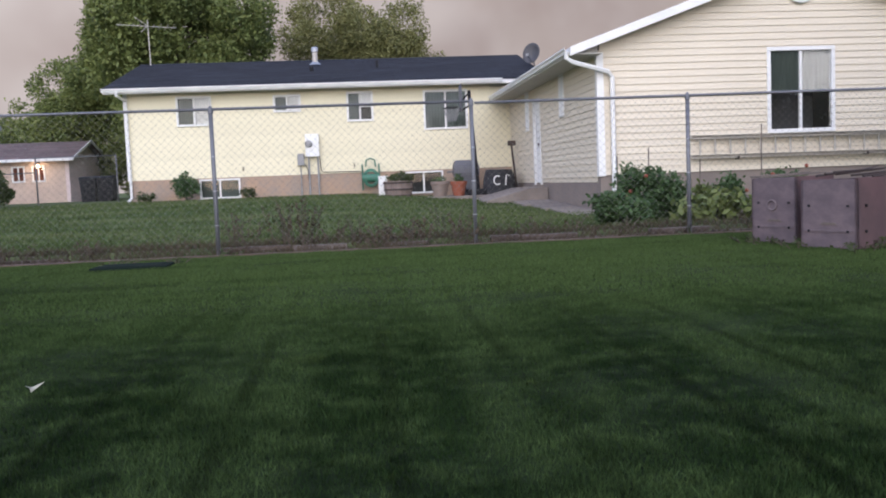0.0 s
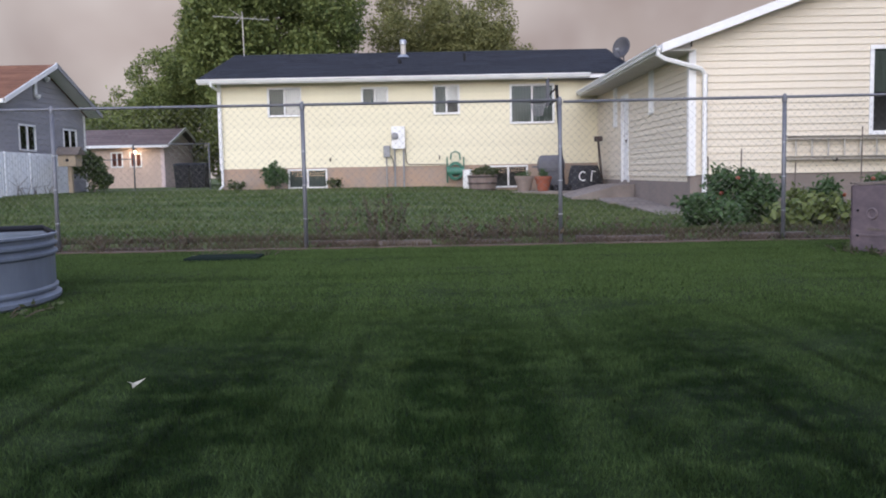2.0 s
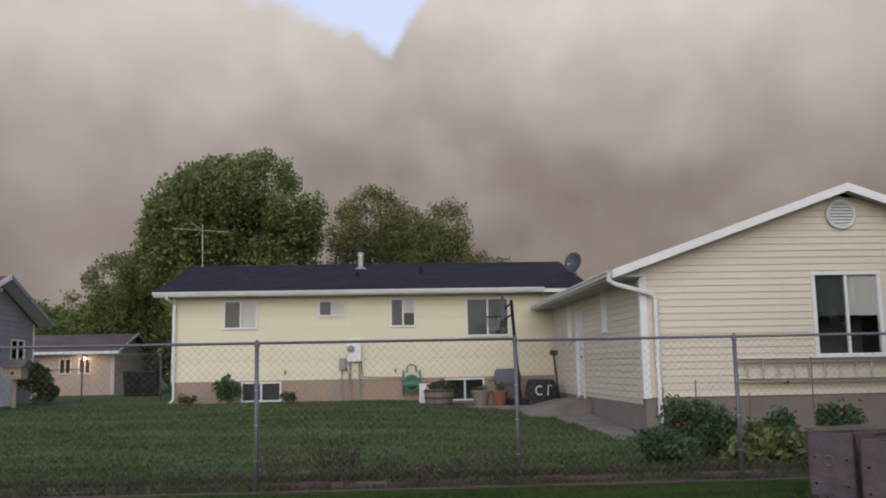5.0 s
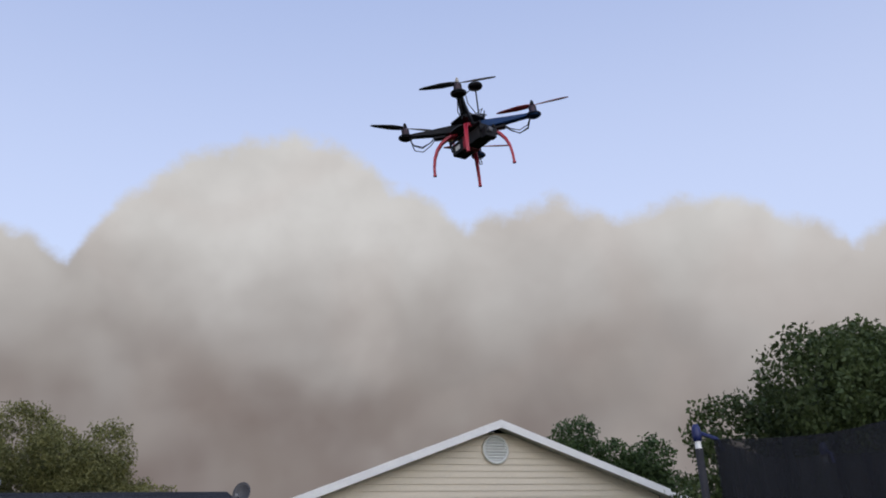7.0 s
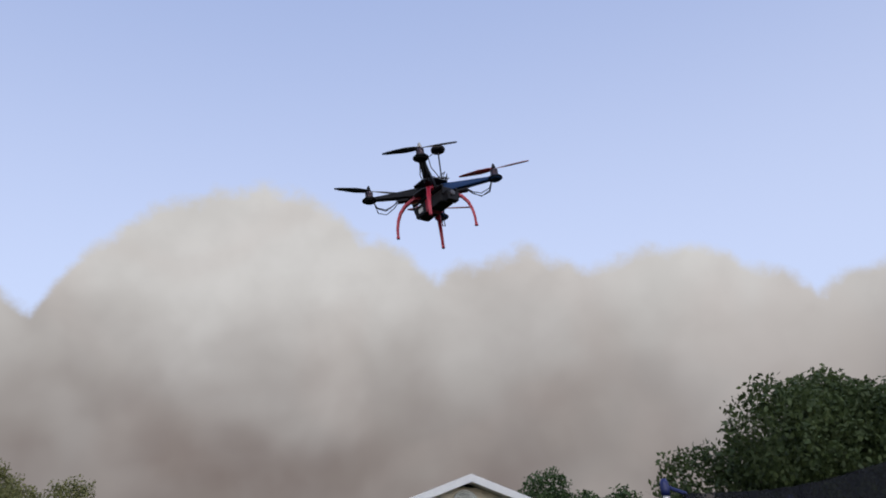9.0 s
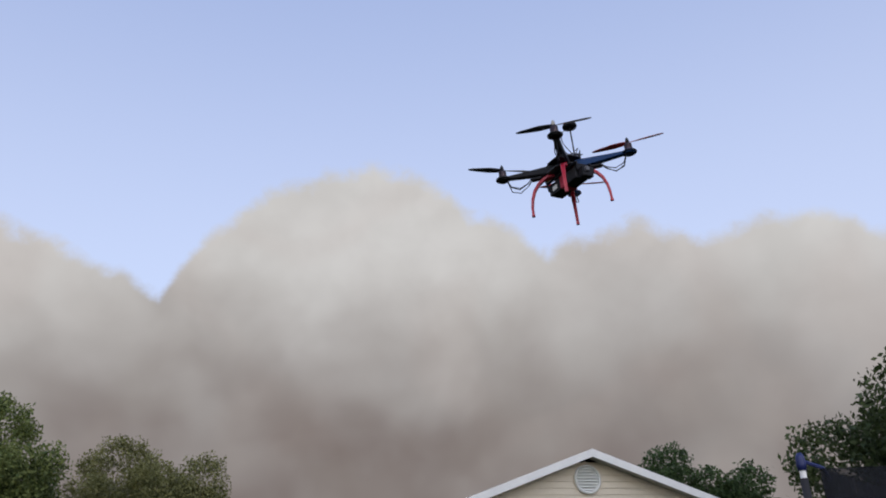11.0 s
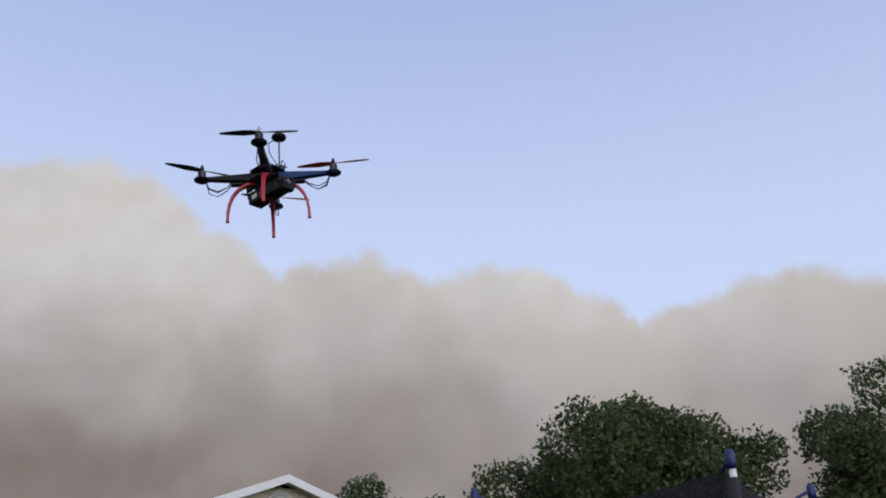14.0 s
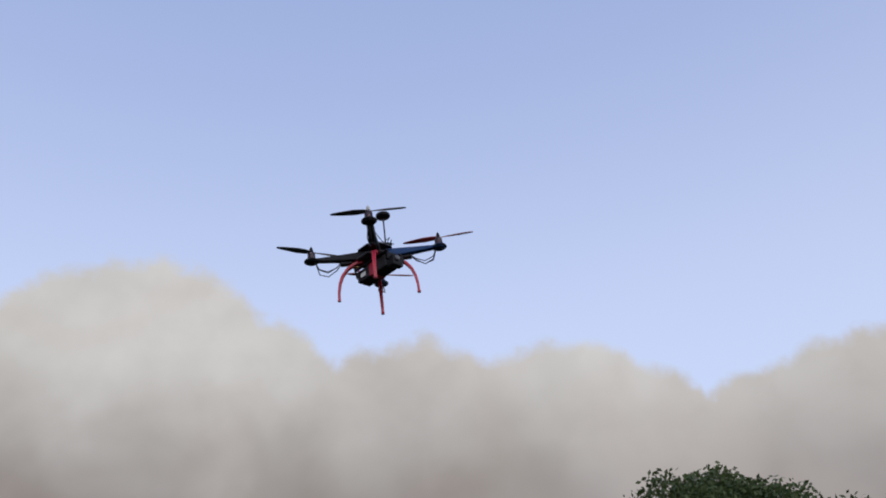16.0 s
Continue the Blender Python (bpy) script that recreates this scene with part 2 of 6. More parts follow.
def grass_material(name, dark, light, pale, stripes):
    """Turf colour from broad patches, mowing bands and fine tufts."""
    m, n, l, p = shader(name)
    tc = n.new("ShaderNodeTexCoord")
    # neighbour lawn: patches stretched into bands that imitate light and shade on mounds
    broad = ramp_node(n, l, noise_node(n, l, 0.55, 4, 0.6, (1, 1, 1) if stripes else (0.3, 1.7, 1)), 0.35, 0.68)
    tuft = ramp_node(n, l, noise_node(n, l, 5.0, 5, 0.72), 0.43, 0.64)
    col = mix_node(n, l, broad, dark, light)
    col = mix_node(n, l, mul_node(n, l, tuft, 0.55), col, pale)
    if stripes:
        # mower passes: paler and darker swaths, and the thin dark wheel tracks between them
        for scale, phase, wob, lo, hi, amount, shade in ((0.291, 5.76, 0.5, 0.40, 0.75, 0.50, pale), (0.582, 8.38, 0.35, 0.92, 1.0, 0.55, tuple(0.35 * c for c in dark))):
            w = n.new("ShaderNodeTexWave")
            w.wave_type, w.bands_direction = "BANDS", "X"
            w.inputs["Scale"].default_value = scale
            w.inputs["Phase Offset"].default_value = phase
            w.inputs["Distortion"].default_value = wob
            w.inputs["Detail"].default_value = 2
            l.new(tc.outputs["Object"], w.inputs["Vector"])
            worn = n.new("ShaderNodeMath")
            worn.operation = "MULTIPLY"
            l.new(ramp_node(n, l, w.outputs["Fac"], lo, hi), worn.inputs[0])
            l.new(ramp_node(n, l, noise_node(n, l, 1.1, 3, 0.6), 0.30, 0.62), worn.inputs[1])
            col = mix_node(n, l, mul_node(n, l, worn.outputs[0], amount), col, shade)
        # mown crosswise and paler along the fence; the ramp also paints far grazing light
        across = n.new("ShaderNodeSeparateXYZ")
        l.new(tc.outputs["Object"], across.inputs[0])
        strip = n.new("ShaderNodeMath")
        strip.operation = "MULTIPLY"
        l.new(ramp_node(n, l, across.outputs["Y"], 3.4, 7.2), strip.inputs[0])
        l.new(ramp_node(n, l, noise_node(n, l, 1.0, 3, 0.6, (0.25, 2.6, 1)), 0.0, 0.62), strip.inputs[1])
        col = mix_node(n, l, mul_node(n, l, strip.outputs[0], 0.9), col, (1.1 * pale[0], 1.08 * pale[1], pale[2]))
        col = mix_node(n, l, mul_node(n, l, ramp_node(n, l, noise_node(n, l, 1.7, 4, 0.7), 0.58, 0.78), 0.5), col, (1.25 * pale[0], 1.1 * pale[1], 0.7 * pale[2]))
    g = n.new("ShaderNodeNewGeometry")
    hs = n.new("ShaderNodeHueSaturation")
    mr = n.new("ShaderNodeMapRange")
    mr.inputs["To Min"].default_value, mr.inputs["To Max"].default_value = 0.55, 1.60
    l.new(g.outputs["Random Per Island"], mr.inputs["Value"])
    l.new(mr.outputs["Result"], hs.inputs["Value"])
    l.new(col, hs.inputs["Color"])
    l.new(hs.outputs["Color"], p.inputs["Base Color"])
    p.inputs["Roughness"].default_value = 0.9
    p.inputs["Specular IOR Level"].default_value = 0.06
    return m


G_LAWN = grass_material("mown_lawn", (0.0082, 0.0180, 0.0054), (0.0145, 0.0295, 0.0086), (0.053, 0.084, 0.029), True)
# sheet under the blades: lawn colours darkened for the shade between them
G_LAWN_SHADED = grass_material("lawn_base_shaded", (0.0044, 0.0090, 0.0027), (0.0070, 0.0135, 0.0041), (0.017, 0.027, 0.009), True)
G_REAR = grass_material("neighbour_lawn", (0.038, 0.063, 0.021), (0.074, 0.096, 0.038), (0.108, 0.118, 0.054), False)


def glass_material(name):
    m, n, l, p = shader(name)
    p.inputs["Base Color"].default_value = (0.85, 0.9, 0.9, 1)
    p.inputs["Roughness"].default_value = 0.02
    gl = n.new("ShaderNodeBsdfGlossy")
    gl.inputs["Roughness"].default_value = 0.015
    gl.inputs["Color"].default_value = (0.9, 0.93, 0.95, 1)
    tr = n.new("ShaderNodeBsdfTransparent")
    tr.inputs["Color"].default_value = (0.97, 0.985, 0.98, 1)
    fr = n.new("ShaderNodeFresnel")
    fr.inputs["IOR"].default_value = 1.5
    mx = n.new("ShaderNodeMixShader")
    l.new(fr.outputs[0], mx.inputs[0])
    l.new(tr.outputs[0], mx.inputs[1])
    l.new(gl.outputs[0], mx.inputs[2])
    l.new(mx.outputs[0], n["Material Output"].inputs["Surface"])
    return m


M_GLASS = glass_material("window_glass")


def emitter(name, colour, strength):
    m, n, l, p = shader(name)
    p.inputs["Base Color"].default_value = (*colour, 1)
    p.inputs["Emission Color"].default_value = (*colour, 1)
    p.inputs["Emission Strength"].default_value = strength
    return m


M_LAMP = emitter("warm_porch_lamp", (1.0, 0.70, 0.45), 7.0)
M_LED_R = emitter("red_led", (1.0, 0.03, 0.04), 6.0)
M_LED_G = emitter("blue_led", (0.1, 0.2, 1.0), 4.0)


def net_material(name, colour, cover):
    m, n, l, p = shader(name)
    p.inputs["Base Color"].default_value = (*colour, 1)
    p.inputs["Roughness"].default_value = 0.9
    tr = n.new("ShaderNodeBsdfTransparent")
    mx = n.new("ShaderNodeMixShader")
    fold = ramp_node(n, l, noise_node(n, l, 2.2, 3, 0.6, (3, 3, 0.5)), 0.3, 0.7)
    q = n.new("ShaderNodeMapRange")
    q.inputs["To Min"].default_value, q.inputs["To Max"].default_value = cover - 0.08, cover + 0.08
    l.new(fold, q.inputs["Value"])
    l.new(q.outputs["Result"], mx.inputs[0])
    l.new(tr.outputs[0], mx.inputs[1])
    l.new(p.outputs[0], mx.inputs[2])
    l.new(mx.outputs[0], n["Material Output"].inputs["Surface"])
    return m


M_NET = net_material("black_safety_net", (0.006, 0.007, 0.011), 0.86)


def smoke_material():
    """A glowing bank of wildfire smoke: soft billows, dull mauve below, cream above as if lit, with a ragged fading
    rim.
    """
    m, n, l, p = shader("wildfire_smoke")
    uv = n.new("ShaderNodeUVMap")
    uv.uv_map = "UVMap"
    sep = n.new("ShaderNodeSeparateXYZ")
    l.new(uv.outputs["UV"], sep.inputs[0])
    def puffs(scale, detail, rough, warp, stretch=(1, 1, 1)):
        mp = n.new("ShaderNodeMapping")
        mp.inputs["Scale"].default_value = stretch
        tc = n.new("ShaderNodeTexCoord")
        l.new(tc.outputs["Object"], mp.inputs["Vector"])
        t = n.new("ShaderNodeTexNoise")
        t.inputs["Scale"].default_value = scale
        t.inputs["Detail"].default_value = detail
        t.inputs["Roughness"].default_value = rough
        t.inputs["Distortion"].default_value = warp
        l.new(mp.outputs["Vector"], t.inputs["Vector"])
        return t.outputs["Fac"]
    big = puffs(0.0042, 2, 0.45, 0.4)
    mid = puffs(0.010, 2.5, 0.48, 0.25)
    small = puffs(0.028, 3, 0.55, 0.2)
    # height above the horizon, 0 to 1: shaded foot and lit top as glow colours
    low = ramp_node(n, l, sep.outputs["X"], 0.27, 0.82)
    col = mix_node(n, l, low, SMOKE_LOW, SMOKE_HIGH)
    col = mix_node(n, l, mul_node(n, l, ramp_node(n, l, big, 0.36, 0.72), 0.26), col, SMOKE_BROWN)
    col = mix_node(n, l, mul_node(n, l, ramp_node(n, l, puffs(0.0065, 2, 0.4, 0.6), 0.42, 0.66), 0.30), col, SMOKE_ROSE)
    # a browner plume and darker patches low down in the bank
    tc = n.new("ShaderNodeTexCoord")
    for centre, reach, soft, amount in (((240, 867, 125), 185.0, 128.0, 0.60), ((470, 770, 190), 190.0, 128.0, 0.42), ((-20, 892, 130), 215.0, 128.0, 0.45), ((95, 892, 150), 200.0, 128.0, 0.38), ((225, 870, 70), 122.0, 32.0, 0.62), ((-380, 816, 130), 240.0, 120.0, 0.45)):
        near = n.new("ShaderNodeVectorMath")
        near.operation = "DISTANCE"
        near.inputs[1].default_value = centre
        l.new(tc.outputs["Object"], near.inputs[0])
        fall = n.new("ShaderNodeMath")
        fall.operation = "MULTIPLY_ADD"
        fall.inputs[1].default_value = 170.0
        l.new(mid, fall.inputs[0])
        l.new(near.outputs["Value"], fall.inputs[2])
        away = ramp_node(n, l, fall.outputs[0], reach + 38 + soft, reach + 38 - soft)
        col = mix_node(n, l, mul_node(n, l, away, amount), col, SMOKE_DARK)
    col = mix_node(n, l, mul_node(n, l, ramp_node(n, l, mid, 0.38, 0.75), 0.12), col, SMOKE_PALE)
    col = mix_node(n, l, mul_node(n, l, ramp_node(n, l, small, 0.4, 0.8), 0.06), col, SMOKE_LOW)
    # billow shading put into the glow: pale lump cores, brown hollows
    vo = n.new("ShaderNodeTexVoronoi")
    vo.feature = "SMOOTH_F1"
    vo.inputs["Scale"].default_value = 0.011
    vo.inputs["Smoothness"].default_value = 0.9
    tv = n.new("ShaderNodeTexCoord")
    warp = n.new("ShaderNodeVectorMath")
    warp.operation = "MULTIPLY_ADD"
    wc = n.new("ShaderNodeTexNoise")
    wc.inputs["Scale"].default_value = 0.02
    l.new(tv.outputs["Object"], wc.inputs["Vector"])
    l.new(wc.outputs["Color"], warp.inputs[0])
    warp.inputs[1].default_value = (60, 60, 60)
    l.new(tv.outputs["Object"], warp.inputs[2])
    l.new(warp.outputs["Vector"], vo.inputs["Vector"])
    col = mix_node(n, l, mul_node(n, l, ramp_node(n, l, vo.outputs["Distance"], 0.75, 0.15), 0.12), col, SMOKE_PALE)
    lump = n.new("ShaderNodeTexVoronoi")
    lump.feature = "SMOOTH_F1"
    lump.inputs["Scale"].default_value = 0.024
    lump.inputs["Smoothness"].default_value = 0.7
    l.new(warp.outputs["Vector"], lump.inputs["Vector"])
    col = mix_node(n, l, mul_node(n, l, ramp_node(n, l, lump.outputs["Distance"], 0.25, 0.85), 0.10), col, SMOKE_BROWN)
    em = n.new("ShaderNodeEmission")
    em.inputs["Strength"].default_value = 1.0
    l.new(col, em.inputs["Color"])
    tr = n.new("ShaderNodeBsdfTransparent")
    edge = n.new("ShaderNodeMath")
    edge.operation = "ADD"
    l.new(sep.outputs["Y"], edge.inputs[0])
    wob = n.new("ShaderNodeMath")
    wob.operation = "MULTIPLY_ADD"
    wob.inputs[1].default_value, wob.inputs[2].default_value = 0.42, -0.21
    l.new(mid, wob.inputs[0])
    wob2 = n.new("ShaderNodeMath")
    wob2.operation = "MULTIPLY_ADD"
    wob2.inputs[1].default_value, wob2.inputs[2].default_value = 0.20, -0.10
    l.new(small, wob2.inputs[0])
    both = n.new("ShaderNodeMath")
    both.operation = "ADD"
    l.new(wob.outputs[0], both.inputs[0])
    l.new(wob2.outputs[0], both.inputs[1])
    curl = n.new("ShaderNodeMath")
    curl.operation = "MULTIPLY_ADD"
    curl.inputs[1].default_value = 0.14
    l.new(puffs(0.075, 3, 0.6, 0.3), curl.inputs[0])
    l.new(both.outputs[0], curl.inputs[2])
    lift = n.new("ShaderNodeMath")
    lift.operation = "SUBTRACT"
    lift.inputs[1].default_value = 0.07
    l.new(curl.outputs[0], lift.inputs[0])
    l.new(lift.outputs[0], edge.inputs[1])
    alpha = ramp_node(n, l, edge.outputs[0], 0.11, 0.33)
    mx = n.new("ShaderNodeMixShader")
    l.new(alpha, mx.inputs[0])
    l.new(tr.outputs[0], mx.inputs[1])
    l.new(em.outputs[0], mx.inputs[2])
    l.new(mx.outputs[0], n["Material Output"].inputs["Surface"])
    return m


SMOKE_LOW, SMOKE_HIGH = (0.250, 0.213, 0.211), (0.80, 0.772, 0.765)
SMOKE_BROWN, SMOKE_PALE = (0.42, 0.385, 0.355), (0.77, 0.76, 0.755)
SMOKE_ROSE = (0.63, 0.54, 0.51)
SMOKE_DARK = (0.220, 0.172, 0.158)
M_SMOKE = smoke_material()


# ---- building tools ----
def thing(name, at=(0, 0, 0), label="", category="", group="", kind=""):
    ob = new(name)
    ob.location = at
    ob.empty_display_size = 0.1
    return tagged(ob, label, category, group, kind)


def spot(ob):
    p = Vector((0, 0, 0))
    while ob:
        p += ob.location
        ob = ob.parent
    return p


def part(name, bm, material, parent=None, label="", smooth=False, local=False):
    """Links a bmesh, drawn in world places (local: in its parent's), as one mesh object under its parent."""
    if parent and not local:
        bmesh.ops.translate(bm, verts=bm.verts, vec=-spot(parent))
    me = bpy.data.meshes.new(name)
    bm.to_mesh(me)
    bm.free()
    if smooth:
        for f in me.polygons:
            f.use_smooth = True
    me.materials.append(material)
    ob = new(name, me)
    ob.parent = parent
    return tagged(ob, label)


def box(x0, y0, z0, x1, y1, z1, bevel=0.0, bm=None):
    bm2 = bmesh.new() if bm is None or bevel else bm
    vs = [bm2.verts.new((x, y, z)) for x in (x0, x1) for y in (y0, y1) for z in (z0, z1)]
    for q in ((0, 1, 3, 2), (4, 6, 7, 5), (0, 4, 5, 1), (2, 3, 7, 6), (0, 2, 6, 4), (1, 5, 7, 3)):
        bm2.faces.new([vs[i] for i in q])
    if bevel:
        bmesh.ops.bevel(bm2, geom=list(bm2.edges), offset=bevel, segments=2, profile=0.6, affect="EDGES")
        if bm is not None:
            tmp = bpy.data.meshes.new("tmp")
            bm2.to_mesh(tmp)
            bm2.free()
            bm.from_mesh(tmp)
            bpy.data.meshes.remove(tmp)
            return bm
    return bm2


def sweep(pts, r, n=8, bm=None, r_end=None, closed=True):
    """A tube along points; r_end: its radius at the end."""
    bm = bm or bmesh.new()
    pts = [Vector(p) for p in pts]
    rings, side = [], None
    for i, p in enumerate(pts):
        d = (pts[min(i + 1, len(pts) - 1)] - pts[max(i - 1, 0)]).normalized()
        if side is None:
            side = d.cross(Vector((0.31, 0.17, 0.93))).normalized()
        side = (side - d * side.dot(d)).normalized()
        up = d.cross(side)
        k = i / max(len(pts) - 1, 1)
        rr = r if r_end is None else r + (r_end - r) * k
        rings.append([bm.verts.new(p + rr * (math.cos(a) * side + math.sin(a) * up)) for a in (2 * math.pi * j / n for j in range(n))])
    for a, b in zip(rings, rings[1:]):
        for j in range(n):
            bm.faces.new((a[j], a[(j + 1) % n], b[(j + 1) % n], b[j]))
    if closed:
        bm.faces.new(rings[0][::-1])
        bm.faces.new(rings[-1])
    return bm


def lathe(profile, at=(0, 0, 0), n=24, bm=None):
    """A turned body about a vertical line: rows of radius and height."""
    bm = bm or bmesh.new()
    at = Vector(at)
    rings = [[bm.verts.new(at + Vector((r * math.cos(2 * math.pi * j / n), r * math.sin(2 * math.pi * j / n), z))) for j in range(n)] for r, z in profile]
    for a, b in zip(rings, rings[1:]):
        for j in range(n):
            bm.faces.new((a[j], a[(j + 1) % n], b[(j + 1) % n], b[j]))
    bm.faces.new(rings[0][::-1])
    bm.faces.new(rings[-1])
    return bm


def prism(corners, along, bm=None):
    """A flat outline pushed along a vector."""
    bm = bm or bmesh.new()
    a = [bm.verts.new(c) for c in corners]
    b = [bm.verts.new(Vector(c) + Vector(along)) for c in corners]
    n = len(a)
    bm.faces.new(a)
    bm.faces.new(b[::-1])
    for i in range(n):
        bm.faces.new((a[i], b[i], b[(i + 1) % n], a[(i + 1) % n]))
    bmesh.ops.recalc_face_normals(bm, faces=bm.faces)
    return bm


def bulk(name, verts, faces_n, material, parent=None, kind="", label="", category=""):
    """One mesh of many small faces with faces_n corners each, from an array of corners."""
    me = bpy.data.meshes.new(name)
    count = len(verts)
    me.vertices.add(count)
    me.vertices.foreach_set("co", np.asarray(verts, np.float32).ravel())
    me.loops.add(count)
    me.loops.foreach_set("vertex_index", np.arange(count, dtype=np.int32))
    nf = count // faces_n
    me.polygons.add(nf)
    me.polygons.foreach_set("loop_start", np.arange(0, count, faces_n, dtype=np.int32))
    me.polygons.foreach_set("loop_total", np.full(nf, faces_n, np.int32))
    me.update(calc_edges=True)
    me.validate()
    me.materials.append(material)
    ob = new(name, me)
    ob.parent = parent
    return tagged(ob, label, category, "", kind)


def leaf_quads(rng, centres, size, flat=0.0, out=None):
    """Four corners for a pointed leaf at each centre, turned at random."""
    n = len(centres)
    u = rng.normal(size=(n, 3))
    u[:, 2] *= 1 - flat
    u /= np.linalg.norm(u, axis=1, keepdims=True)
    v = rng.normal(size=(n, 3))
    v -= (v * u).sum(1, keepdims=True) * u
    v /= np.linalg.norm(v, axis=1, keepdims=True)
    s = size * rng.uniform(0.6, 1.35, (n, 1))
    q = np.stack([centres - u * s * 0.6, centres + v * s * 0.32, centres + u * s * 0.6, centres - v * s * 0.32], 1)
    return q.reshape(-1, 3)


# ---- ground ----
def smooth_step(a, b, x):
    k = np.clip((x - a) / (b - a), 0, 1)
    return k * k * (3 - 2 * k)


def rise(x, y):
    """Height of the ground: a level lawn, then a gentle bank up to the houses."""
    up = smooth_step(10.5, 10.75, y) * 0.09 + smooth_step(10.8, 25.5, y) * 0.40
    up = up - smooth_step(-0.5, 3.5, x) * smooth_step(11, 19, y) * 0.22
    return up


def ground_sheet():
    xs = np.unique(np.r_[np.linspace(-1500, -60, 14), np.linspace(-60, -16, 23), np.linspace(-16, 16, 129), np.linspace(16, 60, 23), np.linspace(60, 1500, 14)])
    ys = np.unique(np.r_[np.linspace(-900, -20, 10), np.linspace(-20, 1, 22), np.linspace(1, 10.4, 40), np.linspace(10.4, 11, 13), np.linspace(11, 30, 77), np.linspace(30, 70, 21), np.linspace(70, 1500, 14)])
    gx, gy = np.meshgrid(xs, ys)
    gz = rise(gx, gy)
    near = (np.abs(gx) < 16) & (gy > 0) & (gy < 30)
    gz = gz + np.where(near, 0.012 * np.sin(gx * 2.1 + 1.3 * np.sin(gy * 1.7)) * np.sin(gy * 2.6), 0) * np.where(gy > 10.9, 1.0, 0.5) - 0.01
    me = bpy.data.meshes.new("ground")
    nx = len(xs)
    verts = np.stack([gx, gy, gz], -1).reshape(-1, 3)
    quads = [(j * nx + i, j * nx + i + 1, (j + 1) * nx + i + 1, (j + 1) * nx + i) for j in range(len(ys) - 1) for i in range(nx - 1)]
    me.from_pydata(verts.tolist(), [], quads)
    me.materials.append(G_LAWN_SHADED)
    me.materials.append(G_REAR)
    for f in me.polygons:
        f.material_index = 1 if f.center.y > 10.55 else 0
        f.use_smooth = True
    return tagged(new("ground", me), "dark mown lawn rising to a paler lawn", "ground", "", "structure")


ground_sheet()


def grass_blades(name, rng, n, x0, x1, y0, y1, tall, wide, material, label, near_bias=1.0):
    """Single curved blades, denser towards the near end."""
    k = rng.random(n) ** near_bias
    y = y0 + (y1 - y0) * k
    x = x0 + (x1 - x0) * rng.random(n)
    keep = (np.abs(x - 0.12 * y) < 0.62 * y + 1.2) | (y1 < 2)
    x, y = x[keep], y[keep]
    n = len(x)
    z = rise(x, y) - 0.015
    a = rng.random(n) * 2 * np.pi
    lean = rng.normal(0, 0.45, (n, 2))
    clump = 0.75 + 0.5 * (np.sin(x * 7.3 + 2 * np.sin(y * 5.1)) * np.sin(y * 6.7 + 1.5 * np.sin(x * 4.3)) * 0.5 + 0.5)
    h = tall * rng.uniform(0.6, 1.2, n) * clump
    w = wide * rng.uniform(0.7, 1.3, n)
    base = np.stack([x, y, z], 1)
    side = np.stack([np.cos(a), np.sin(a), 0 * a], 1) * w[:, None]
    tip = base + np.stack([lean[:, 0] * h, lean[:, 1] * h, h], 1)
    v = np.stack([base - side, base + side, tip], 1).reshape(-1, 3)
    return bulk(name, v, 3, material, None, "stuff", label, "grass")


rng = np.random.default_rng(7)
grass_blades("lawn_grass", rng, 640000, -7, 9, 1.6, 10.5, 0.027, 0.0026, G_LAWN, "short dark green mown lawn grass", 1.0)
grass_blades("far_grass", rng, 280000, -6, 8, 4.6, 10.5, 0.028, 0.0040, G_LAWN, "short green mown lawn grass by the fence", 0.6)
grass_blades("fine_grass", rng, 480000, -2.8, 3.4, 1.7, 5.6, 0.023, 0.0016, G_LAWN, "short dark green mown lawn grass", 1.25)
grass_blades("verge_grass", rng, 16000, -11, 9, 10.42, 11.0, 0.10, 0.006, L_WEED, "dry brown grass along the kerb")
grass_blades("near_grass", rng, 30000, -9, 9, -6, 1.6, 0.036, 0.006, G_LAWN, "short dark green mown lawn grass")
grass_blades("rear_grass", rng, 150000, -17, 10, 10.75, 25.6, 0.055, 0.010, G_REAR, "pale green rougher grass beyond the fence", 1.3)


